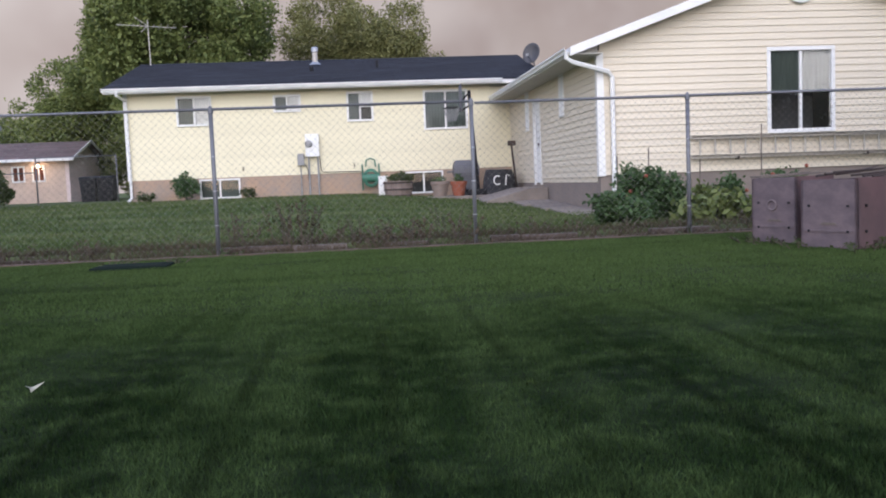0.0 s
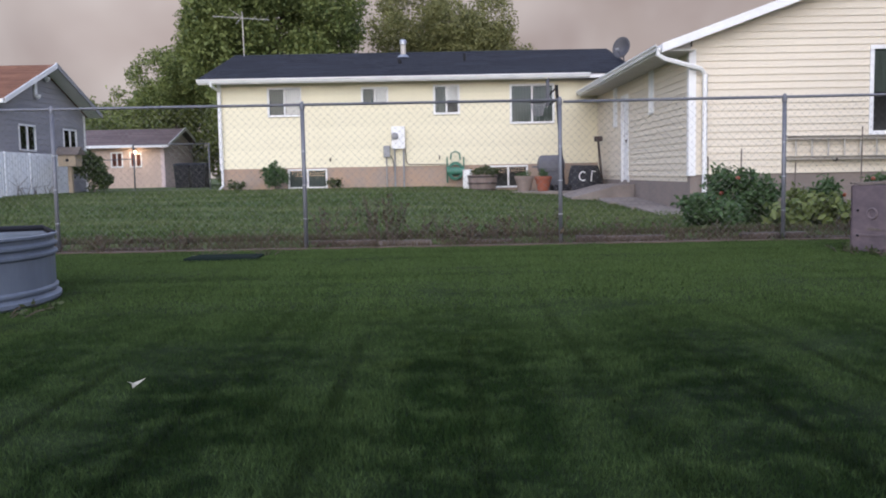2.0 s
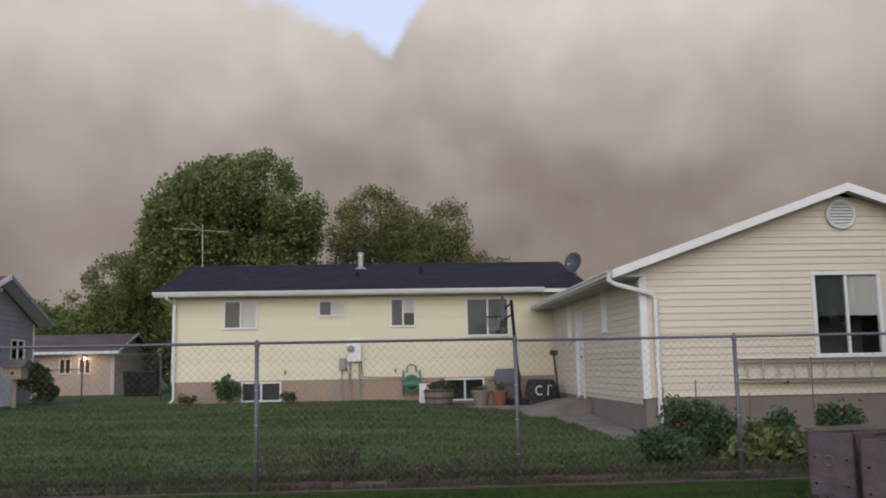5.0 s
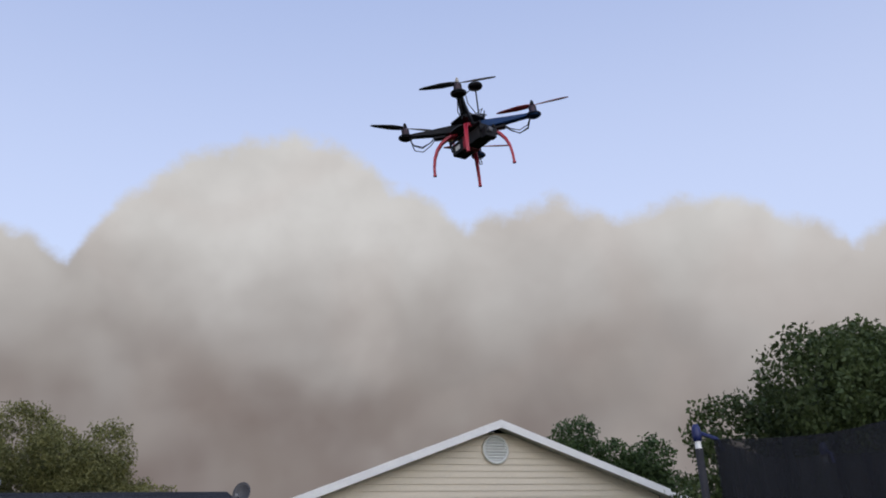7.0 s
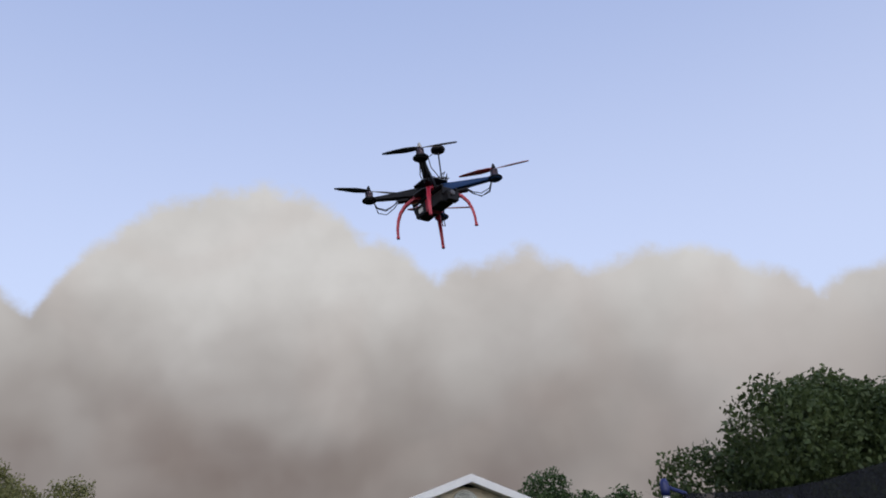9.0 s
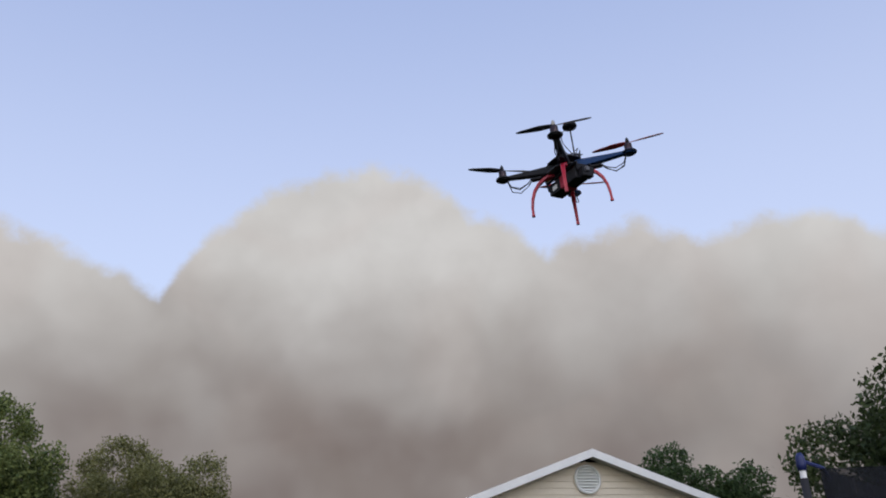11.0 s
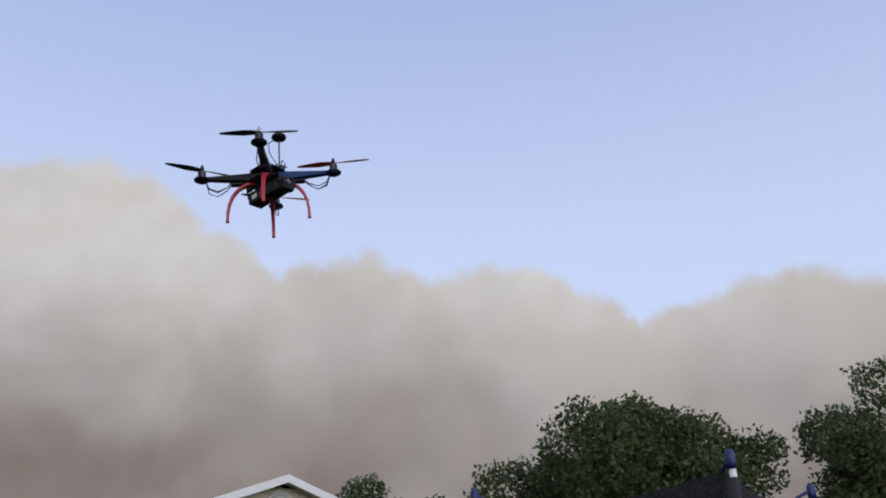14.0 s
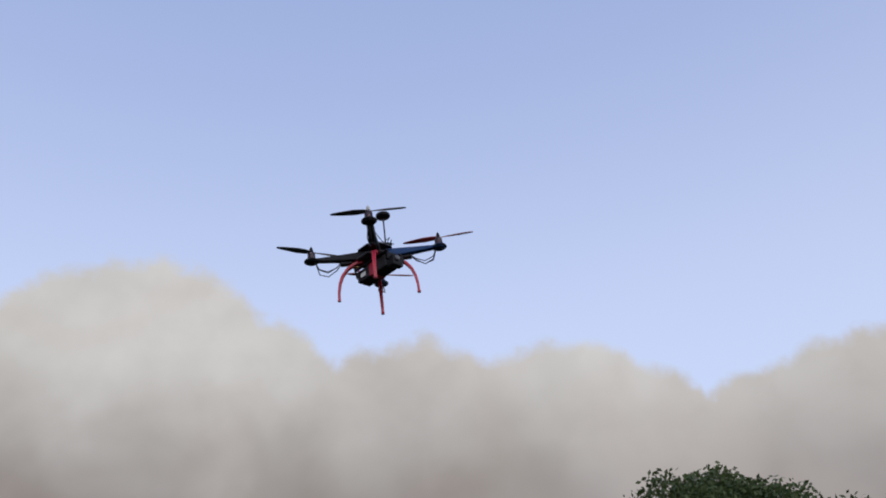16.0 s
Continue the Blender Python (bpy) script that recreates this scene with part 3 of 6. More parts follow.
# ---- smoke bank ----
def smoke_bank():
    """A far curved bank whose top is a row of domes."""
    domes = [(-75, 19, 0.010, 0.010), (-44, 21.5, 0.012, 0.012), (-17, 24.2, 0.010, 0.0130), (12.5, 28.5, 0.052, 0.031), (31.5, 23.9, 0.045, 0.08),
             (40.6, 22.9, 0.05, 0.043), (59.5, 20.1, 0.030, 0.030), (84, 19.5, 0.012, 0.02)]
    def top(a):
        t = 17.8
        for c, h, left, right in domes:
            d = a - c
            t = max(t, h - (left if d < 0 else right) * d * d)
        return t + 0.22 * math.sin(a * 1.1) * math.sin(a * 0.37) + 0.20 * abs(math.sin(a * 1.15 + 1)) - 0.1
    radius = 900.0
    me = bpy.data.meshes.new("smoke_bank")
    bm = bmesh.new()
    uvl = bm.loops.layers.uv.new("UVMap")
    cols = []
    rows = 30
    for i in range(0, 441):
        a = -105 + i * 0.5
        t = top(a) + 1.3
        col = []
        for j in range(rows + 1):
            el = -0.6 + (t + 0.6) * (1 - (1 - j / rows) ** 1.6)
            below = (t - el) / 6.0
            v = bm.verts.new((radius * math.sin(radians(a)), radius * math.cos(radians(a)), 1.4 + radius * math.tan(radians(el))))
            col.append((v, el / 28.0, below))
        cols.append(col)
    for a, b in zip(cols, cols[1:]):
        for j in range(rows):
            quad = (a[j], b[j], b[j + 1], a[j + 1])
            f = bm.faces.new([q[0] for q in quad])
            for lp, q in zip(f.loops, quad):
                lp[uvl].uv = (q[1], q[2])
    bm.to_mesh(me)
    bm.free()
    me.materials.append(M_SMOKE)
    ob = tagged(new("backdrop_smoke", me), "tall billowing bank of cream and mauve wildfire smoke", "smoke", "", "structure")
    ob.visible_shadow = False
    return ob


smoke_bank()


# ---- houses ----
def spans(lo, hi, holes):
    """What is left of lo..hi without the holes."""
    out, at = [], lo
    for a, b in sorted(holes):
        if b <= at or a >= hi:
            continue
        if a > at:
            out.append((at, a))
        at = max(at, b)
    if at < hi:
        out.append((at, hi))
    return out


def wall_core(axis, plane, thick, u0, u1, z0, z1, holes):
    """A thick wall with openings right through it; axis: the way it faces."""
    bm = bmesh.new()
    cuts = sorted({u0, u1, *[min(max(h[k], u0), u1) for h in holes for k in (0, 1)]})
    for a, b in zip(cuts, cuts[1:]):
        mid = (a + b) / 2
        for c, d in spans(z0, z1, [(h[2], h[3]) for h in holes if h[0] < mid < h[1]]):
            if axis == "y":
                box(a, plane, c, b, plane + thick, d, bm=bm)
            else:
                box(plane, a, c, plane + thick, b, d, bm=bm)
    bmesh.ops.remove_doubles(bm, verts=bm.verts, dist=0.0001)
    return bm


PLANKS = {}


def planks(parent, axis, plane, u0, u1, z0, z1, holes, material, course=0.13, slope=None, face=-1, lap=0.021):
    """Lap siding, one board to a course and stretch; slope: (middle, height at it, fall) of a gable top."""
    z = z0
    origin = spot(parent)
    while z < z1 - 0.01:
        top = min(z + course, z1)
        lo, hi = u0, u1
        lo2, hi2 = lo, hi
        if slope:
            mid, peak, fall = slope
            lo, hi = max(u0, mid - (peak - z) / fall), min(u1, mid + (peak - z) / fall)
            lo2, hi2 = max(u0, mid - (peak - top) / fall), min(u1, mid + (peak - top) / fall)
            if hi - lo < 0.1 or hi2 - lo2 < 0.02:
                break
        for a, b in spans(lo, hi, [(h[0], h[1]) for h in holes if h[2] < top - 0.01 and h[3] > z + 0.01]):
            a2, b2 = (lo2 if a == lo else a), (hi2 if b == hi else b)
            key = (axis, round(b - a, 3), round(a2 - a, 3), round(b2 - a, 3), round(top - z, 3), face, lap)
            if key not in PLANKS:
                o, i = face * lap, face * 0.003
                pts = [(0, 0, 0), (b - a, 0, 0), (b2 - a, 0, top - z), (a2 - a, 0, top - z)]
                outer = [(0, o, 0), (b - a, o, 0), (b2 - a, i, top - z), (a2 - a, i, top - z)]
                if axis == "x":
                    pts, outer = [(q[1], q[0], q[2]) for q in pts], [(q[1], q[0], q[2]) for q in outer]
                me = bpy.data.meshes.new("plank")
                me.from_pydata(pts + outer, [], [(0, 1, 2, 3), (4, 7, 6, 5), (0, 4, 5, 1), (1, 5, 6, 2), (2, 6, 7, 3), (3, 7, 4, 0)])
                me.materials.append(material)
                PLANKS[key] = me
            ob = new("plank", PLANKS[key])
            ob.parent = parent
            at = Vector((a, plane, z)) if axis == "y" else Vector((plane, a, z))
            ob.location = at - origin
        z = top


def window(parent, axis, plane, u0, u1, z0, z1, inner=("none", "none"), split=True, trim=0.06, out=0.035):
    """A sliding window: white casing, two sashes, panes, and what hangs behind each pane."""
    def bx(a, b, c, d, near, far, bevel=0.0, bm=None):
        if axis == "y":
            return box(a, plane + near, c, b, plane + far, d, bevel, bm)
        return box(plane + near, a, c, plane + far, b, d, bevel, bm)
    at = ((u0 + u1) / 2, plane, z0) if axis == "y" else (plane, (u0 + u1) / 2, z0)
    w = new("window")
    w.parent = parent
    w.location = Vector(at) - spot(parent)
    bm = bmesh.new()
    bx(u0, u1, z1 - trim, z1, -out, 0.05, 0.006, bm)
    bx(u0, u1, z0, z0 + trim, -out - 0.01, 0.05, 0.006, bm)
    bx(u0, u0 + trim, z0 + trim, z1 - trim, -out, 0.05, 0.006, bm)
    bx(u1 - trim, u1, z0 + trim, z1 - trim, -out, 0.05, 0.006, bm)
    mid = (u0 + u1) / 2
    if split:
        bx(mid - 0.025, mid + 0.025, z0 + trim, z1 - trim, -out * 0.4, 0.06, 0.004, bm)
    part("window_frame", bm, M_TRIM, w)
    panes = [(u0 + trim, mid - 0.025), (mid + 0.025, u1 - trim)] if split else [(u0 + trim, u1 - trim)]
    for (a, b), back in zip(panes, inner):
        bm = bmesh.new()
        rim = ((a, z0 + trim), (b, z0 + trim), (b, z1 - trim), (a, z1 - trim))
        bm.faces.new([bm.verts.new((u, plane + 0.022, zz) if axis == "y" else (plane + 0.022, u, zz)) for u, zz in rim])
        g = part("pane", bm, M_GLASS, w)
        g.visible_shadow = False
        if back == "none":
            continue
        # cloth and drop; some sheets serve as painted reflections in the panes
        cloth, drop = {"curtain": (M_CURTAIN, 1.0), "sage": (M_SAGE, 1.0), "brown": (M_TERRA, 1.0), "shade": (M_CURTAIN, 0.52), "sage_reflection": (M_SAGE, 0.52)}[back]
        low = z1 - trim - (z1 - z0 - 2 * trim) * drop
        bm = bmesh.new()
        n = 22
        top, bot = [], []
        for i in range(n + 1):
            u, o = a + (b - a) * i / n, 0.036 + 0.004 * math.sin(i * 1.9)
            for row, zz in ((top, z1 - trim), (bot, low)):
                row.append(bm.verts.new((u, plane + o, zz) if axis == "y" else (plane + o, u, zz)))
        for i in range(n):
            bm.faces.new((bot[i], bot[i + 1], top[i + 1], top[i]))
        bmesh.ops.solidify(bm, geom=list(bm.faces), thickness=0.004)
        part("curtain", bm, cloth, w)
    # a dark-coloured panel behind the panes stands for the unlit room
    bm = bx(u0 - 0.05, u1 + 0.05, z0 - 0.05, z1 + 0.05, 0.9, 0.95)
    part("room_dark_panel", bm, M_ROOM, w)
    return w


def roof_slab(eave, ridge, run, thick, courses, name, parent, material):
    """One roof slope of overlapping shingle courses. eave, ridge: points at one end; run: along the eave."""
    eave, ridge, run = Vector(eave), Vector(ridge), Vector(run)
    up = ridge - eave
    nrm = run.cross(up).normalized()
    if nrm.z < 0:
        nrm = -nrm
    bm = bmesh.new()
    tabs = max(int(run.length / 1.0), 1)
    for i in range(courses):
        a, b = eave + up * (i / courses), eave + up * ((i + 1) / courses)
        for j in range(tabs):
            s, e = run * (j / tabs), run * ((j + 1) / tabs)
            lo = [a + s + nrm * 0.014, a + e + nrm * 0.014, b + e + nrm * 0.002, b + s + nrm * 0.002]
            q = [bm.verts.new(c) for c in lo]
            bm.faces.new(q)
            k = [bm.verts.new(c) for c in (a + s - nrm * 0.004, a + e - nrm * 0.004)]
            bm.faces.new((q[1], q[0], k[0], k[1]))
    base = part(name, prism([eave, ridge, ridge - Vector((0, 0, thick)), eave - Vector((0, 0, thick))], run), material, parent)
    sheet = part("shingles", bm, material, base)
    return tagged(sheet, kind="stuff")


HY, GY, GX = 25.86, 16.43, 4.65        # the long back wall, the gable wall, the wing's side wall
house = thing("house", (0, HY, 0.3), "cream vinyl-sided single-storey house with dark shingle roof", "house")

# long back wall
main_holes = [(-4.94, -3.95, 2.58, 3.43), (-2.22, -1.43, 2.90, 3.40), (-0.13, 0.64, 2.57, 3.43), (2.09, 3.39, 2.26, 3.41)]
low_holes = [(-4.41, -3.26, 0.50, 1.07), (1.45, 2.60, 0.42, 1.07)]
wall_main = part("wall", wall_core("y", HY, 0.2, -6.35, 5.3, 1.10, 3.62, main_holes), M_SIDING, house)
part("foundation", wall_core("y", HY + 0.005, 0.2, -6.33, 4.64, -0.2, 1.10, low_holes), M_FOUND, house, "rust-stained concrete foundation")
planks(wall_main, "y", HY, -6.32, 4.64, 1.10, 3.58, main_holes, M_SIDING, lap=0.008)
for (a, b, c, d), inner in zip(main_holes, (("sage", "curtain"), ("sage", "curtain"), ("sage", "shade"), ("sage", "sage"))):
    window(house, "y", HY, a, b, c, d, inner)
# sage sheets in the left window imitate its grey reflections
for (a, b, c, d), inner in zip(low_holes, (("sage", "sage"), ("none", "none"))):
    window(house, "y", HY, a, b, c, d, inner, trim=0.05)
part("wall", box(-6.35, HY + 0.2, 0.0, -6.15, 34.4, 3.62), M_SIDING, house)
part("wall", box(-6.35, 34.4, 0.0, 5.3, 34.6, 3.62), M_SIDING, house)
part("gable_end", prism([(-6.35, HY, 3.62), (-6.35, 34.6, 3.62), (-6.35, 30.2, 4.80)], (0.2, 0, 0)), M_SIDING, house)
part("gable_end", prism([(5.1, HY, 3.62), (5.1, 34.6, 3.62), (5.1, 30.2, 4.80)], (0.2, 0, 0)), M_SIDING, house)
part("corner_board", box(-6.38, HY - 0.035, 1.08, -6.27, HY + 0.06, 3.55, 0.006), M_TRIM, house)
roof_slab((-6.79, 25.36, 3.66), (-6.79, 30.2, 4.96), (12.52, 0, 0), 0.05, 34, "roof", house, M_ROOF)
roof_slab((-6.79, 35.04, 3.66), (-6.79, 30.2, 4.96), (12.52, 0, 0), 0.05, 12, "roof", house, M_ROOF)
# underside carries the eave's shadow in its colour
part("soffit", box(-6.75, 25.40, 3.555, 4.2, HY, 3.575), M_SOFFIT_SHADE, house)
part("fascia", box(-6.79, 25.375, 3.50, 5.70, 25.40, 3.65, 0.004), M_TRIM, house)
for y0, y1 in ((25.36, 30.2), (35.04, 30.2)):
    part("rake_board", prism([(-6.80, y0, 3.50), (-6.80, y0, 3.65), (-6.80, y1, 4.95), (-6.80, y1, 4.80)], (0.03, 0, 0)), M_TRIM, house)


def gutter(p, q, r=0.055):
    """A K-shaped gutter as a thin open channel."""
    p, q = Vector(p), Vector(q)
    d = (q - p).normalized()
    s = Vector((d.y, -d.x, 0))
    if s.x > 0.5 or s.y > 0.5:
        s = -s
    prof = [(0, 0.10), (0, 0), (0.07, 0), (0.085, 0.05), (0.11, 0.07), (0.11, 0.10), (0.105, 0.10), (0.10, 0.075), (0.07, 0.055), (0.06, 0.006), (0.006, 0.006), (0.006, 0.10)]
    return prism([p + s * a + Vector((0, 0, b)) for a, b in prof], q - p)


part("gutter", gutter((-6.82, 25.375, 3.54), (4.35, 25.375, 3.54)), M_TRIM, house)


def pipe(pts, w=0.038):
    return sweep(pts, w, 6)


part("downspout", pipe([(-6.42, 25.30, 3.55), (-6.42, 25.30, 3.46), (-6.30, 25.78, 3.34), (-6.30, 25.79, 3.2), (-6.30, 25.79, 0.62), (-6.36, 25.62, 0.52)]), M_TRIM, house)

# wing with the gable
g_holes = [(7.96, 9.33, 1.43, 3.07)]
gable = thing("house_wing", (8.65, GY, 0.15), "cream sided gabled house wing with white trim", "house")
MID, PEAK, FALL = 8.65, 4.62, 0.348
gw = part("wall", wall_core("y", GY, 0.2, GX, 12.65, 0.75, 3.09, g_holes), M_WING, gable)
part("gable_end", prism([(GX, GY, 3.09), (12.65, GY, 3.09), (MID, GY, PEAK - 0.08)], (0, 0.2, 0)), M_WING, gable)
part("foundation", box(GX + 0.01, GY + 0.01, -0.2, 12.64, GY + 0.2, 0.75), M_FOUND_B, gable, "stained concrete foundation")
planks(gw, "y", GY, GX + 0.03, 12.62, 0.75, PEAK, g_holes, M_WING, slope=(MID, PEAK, FALL))
# half-height sheets stand for the sky reflected in the upper panes
window(gable, "y", GY, *g_holes[0], ("sage_reflection", "shade"), trim=0.075)
s_holes = [(21.66, 22.48, 0.57, 2.70), (19.12, 19.55, 2.06, 3.0), (23.0, 23.46, 1.98, 3.0)]
sw = part("wall", wall_core("x", GX, 0.2, GY + 0.2, HY, 0.62, 3.09, s_holes), M_WING, gable)
planks(sw, "x", GX, GY + 0.04, HY - 0.03, 0.72, 3.05, s_holes, M_WING)
part("foundation", box(GX + 0.01, GY + 0.2, -0.2, GX + 0.2, HY, 0.62), M_FOUND_B, gable, "stained concrete foundation")
for a, b, c, d in s_holes[1:]:
    window(gable, "x", GX, a, b, c, d, ("none", "none"), split=False, trim=0.04, out=0.034)
part("wall", box(12.45, GY + 0.2, 0, 12.65, 30, 3.09), M_WING, gable)
part("wall", box(GX, 30, 0, 12.65, 30.2, 3.09), M_WING, gable)
part("corner_board", box(GX - 0.035, GY - 0.035, 0.73, GX + 0.10, GY + 0.10, 3.05, 0.006), M_TRIM, gable)
part("corner_board", box(12.55, GY - 0.035, 0.73, 12.685, GY + 0.10, 3.05, 0.006), M_TRIM, gable)
RZ, EZ = 4.70, 3.09
roof_slab((4.04, 16.07, EZ), (MID, 16.07, RZ), (0, 14.2, 0), 0.05, 30, "roof", gable, M_ROOF)
roof_slab((13.26, 16.07, EZ), (MID, 16.07, RZ), (0, 14.2, 0), 0.05, 30, "roof", gable, M_ROOF)
for x0 in (4.04, 13.26):
    part("rake_board", prism([(x0, 16.05, EZ - 0.13), (x0, 16.05, EZ + 0.03), (MID, 16.05, RZ + 0.03), (MID, 16.05, RZ - 0.13)], (0, 0.03, 0)), M_TRIM, gable)
    part("soffit", prism([(x0, 16.09, EZ - 0.055), (MID, 16.09, RZ - 0.055), (MID, 16.09, RZ - 0.075), (x0, 16.09, EZ - 0.075)], (0, GY - 16.09, 0)), M_SOFFIT, gable)
part("soffit", box(4.05, 16.10, EZ - 0.10, GX, HY - 0.6, EZ - 0.085), M_SOFFIT, gable)
part("soffit", box(12.65, 16.10, EZ - 0.10, 13.25, 26, EZ - 0.085), M_SOFFIT, gable)
for xs in ((4.06, GX), (13.24, 12.65)):
    part("eave_return", prism([(xs[0], GY - 0.03, EZ - 0.09), (xs[1], GY - 0.03, EZ - 0.09), (xs[1], GY - 0.03, EZ + 0.13), (xs[0], GY - 0.03, EZ - 0.07)], (0, 0.03, 0)), M_SOFFIT, gable)
part("fascia", box(4.03, 16.09, EZ - 0.12, 4.05, 25.34, EZ + 0.01), M_TRIM, gable)
part("gutter", gutter((4.03, 16.05, EZ - 0.09), (4.03, 25.2, EZ - 0.09)), M_TRIM, gable)
part("gutter", prism([(13.26, 16.05, EZ - 0.09), (13.36, 16.05, EZ - 0.06), (13.36, 16.05, EZ + 0.01), (13.26, 16.05, EZ + 0.01)], (0, 10, 0)), M_TRIM, gable)
part("downspout", pipe([(3.98, 16.12, 3.04), (3.98, 16.12, 2.92), (4.10, 16.14, 2.85), (4.82, 16.32, 2.68), (4.90, 16.35, 2.58), (4.90, 16.36, 0.42), (4.90, 16.20, 0.30)], 0.045), M_TRIM, gable)
part("downspout", pipe([(13.32, 16.12, 3.04), (13.2, 16.14, 2.88), (12.72, 16.34, 2.62), (12.70, 16.36, 0.3)], 0.045), M_TRIM, gable)
# round gable vent with slats
vent = new("gable_vent")
vent.parent = gable
vent.location = Vector((8.64, GY, 4.17)) - spot(gable)
bm = bmesh.new()
ring = [Vector((8.64 + 0.27 * math.cos(a), GY - 0.05, 4.17 + 0.27 * math.sin(a))) for a in (2 * math.pi * j / 32 for j in range(33))]
sweep(ring, 0.032, 8, bm, closed=False)
part("rim", bm, M_BRICKVENT, vent, smooth=True)
disc = prism([(8.64 + 0.26 * math.cos(2 * math.pi * j / 32), GY - 0.03, 4.17 + 0.26 * math.sin(2 * math.pi * j / 32)) for j in range(32)], (0, 0.02, 0))
part("backing", disc, M_BRICKVENT, vent)
for i in range(8):
    zz = 4.17 - 0.21 + i * 0.06
    hw = math.sqrt(max(0.255 ** 2 - (zz - 4.17) ** 2, 0.001))
    part("slat", prism([(8.64 - hw, GY - 0.035, zz + 0.03), (8.64 - hw, GY - 0.075, zz - 0.012), (8.64 - hw, GY - 0.068, zz - 0.016), (8.64 - hw, GY - 0.030, zz + 0.024)], (2 * hw, 0, 0)), M_BRICKVENT, vent)

# side door
door = new("door")
door.parent = gable
door.location = Vector((GX, 22.07, 0.57)) - spot(gable)
part("door_leaf", box(GX + 0.03, 21.74, 0.60, GX + 0.075, 22.40, 2.62, 0.004), M_TRIM, door)
bm = bmesh.new()
box(GX - 0.03, 21.64, 0.57, GX + 0.08, 21.74, 2.72, 0.004, bm)
box(GX - 0.03, 22.40, 0.57, GX + 0.08, 22.50, 2.72, 0.004, bm)
box(GX - 0.03, 21.74, 2.62, GX + 0.08, 22.40, 2.72, 0.004, bm)
part("door_frame", bm, M_TRIM, door)
for y0, y1 in ((21.80, 22.05), (22.09, 22.34)):
    for z0, z1 in ((0.72, 1.35), (1.50, 2.05), (2.15, 2.52)):
        part("door_panel", box(GX + 0.02, y0, z0, GX + 0.034, y1, z1, 0.005), M_TRIM, door)
part("door_knob", lathe([(0.012, -0.06), (0.012, -0.02), (0.03, -0.01), (0.035, 0.01), (0.02, 0.03)], (GX - 0.03, 21.82, 1.58), 12), M_IRON, door, "dark metal knob")
part("deadbolt", lathe([(0.028, -0.02), (0.03, 0.0), (0.022, 0.02)], (GX + 0.0, 21.82, 1.75), 12), M_IRON, door)
part("threshold", box(GX - 0.08, 21.62, 0.52, GX + 0.1, 22.52, 0.57, 0.004), M_CONC, door)

# roof fittings
v = thing("roof_vent_pipe", (-1.08, 29.0, 4.62), "white metal flue pipe with cap on the dark roof", "vent")
part("flashing", lathe([(0.20, 0.0), (0.18, 0.03), (0.09, 0.10)], (-1.08, 29.0, 4.63), 16), M_GALV, v)
part("flue", lathe([(0.085, 0.08), (0.085, 0.42)], (-1.08, 29.0, 4.63), 16), M_ALU, v)
part("cap", lathe([(0.07, 0.40), (0.115, 0.42), (0.115, 0.52), (0.08, 0.57), (0.02, 0.58)], (-1.08, 29.0, 4.63), 16), M_GALV, v)
v = thing("roof_stub_pipe", (0.87, 28.0, 4.36), "short dark plumbing vent on the roof", "vent")
part("stub", lathe([(0.05, 0), (0.05, 0.24), (0.04, 0.25)], (0.87, 28.0, 4.35), 10), M_BLACK, v)
v = thing("roof_stub_pipe", (-1.15, 27.6, 4.26), "short dark plumbing vent on the roof", "vent")
part("stub", lathe([(0.06, 0), (0.06, 0.14), (0.04, 0.16)], (-1.15, 27.6, 4.25), 10), M_BLACK, v)

v = thing("television_antenna", (-6.4, 29.9, 4.85), "thin metal television antenna on a mast", "antenna")
part("mast", sweep([(-6.42, 29.9, 4.80), (-6.44, 29.9, 6.35)], 0.018, 6), M_ALU, v)
part("boom", sweep([(-7.35, 29.6, 6.16), (-5.60, 30.2, 6.12)], 0.014, 6), M_ALU, v)
for i in range(9):
    k = i / 8
    cx, cy, cz, ln = -7.25 + 1.55 * k, 29.63 + 0.53 * k, 6.16 - 0.03 * k, 0.26 + 0.34 * abs(k - 0.15)
    part("element", sweep([(cx - ln * 0.33, cy + ln, cz), (cx + ln * 0.33, cy - ln, cz)], 0.007, 5), M_ALU, v)
for s in (-1, 1):
    part("element", sweep([(-6.45, 29.9, 6.16), (-6.62 - 0.18 * (s > 0), 29.7, 6.16 + s * 0.24)], 0.010, 5), M_ALU, v)

v = thing("satellite_dish", (5.62, 27.0, 4.08), "grey satellite dish on the roof edge", "satellite dish")
v.rotation_euler = (0, 0, radians(-35))
bm = lathe([(0.02, 0.0), (0.15, 0.02), (0.27, 0.075), (0.34, 0.13), (0.335, 0.14), (0.26, 0.09), (0.14, 0.035), (0.02, 0.015)], (0, 0, 0), 28)
bmesh.ops.scale(bm, vec=(0.82, 1.0, 1.0), verts=bm.verts)
bmesh.ops.rotate(bm, cent=(0, 0, 0), matrix=Matrix.Rotation(radians(72), 3, "X"), verts=bm.verts)
bmesh.ops.translate(bm, vec=(0, 0, 0.42), verts=bm.verts)
part("reflector", bm, M_DISH, v, smooth=True, local=True)
part("mount", sweep([(0, 0.1, -0.05), (0, 0.06, 0.3), (0, 0.02, 0.42)], 0.022, 8), M_GREY, v, local=True)
part("feed_arm", sweep([(0, -0.02, 0.16), (0.0, -0.4, 0.36)], 0.012, 6), M_GREY, v, local=True)
part("receiver", box(-0.04, -0.46, 0.33, 0.04, -0.38, 0.41, 0.01), M_GREYBOX, v, local=True)


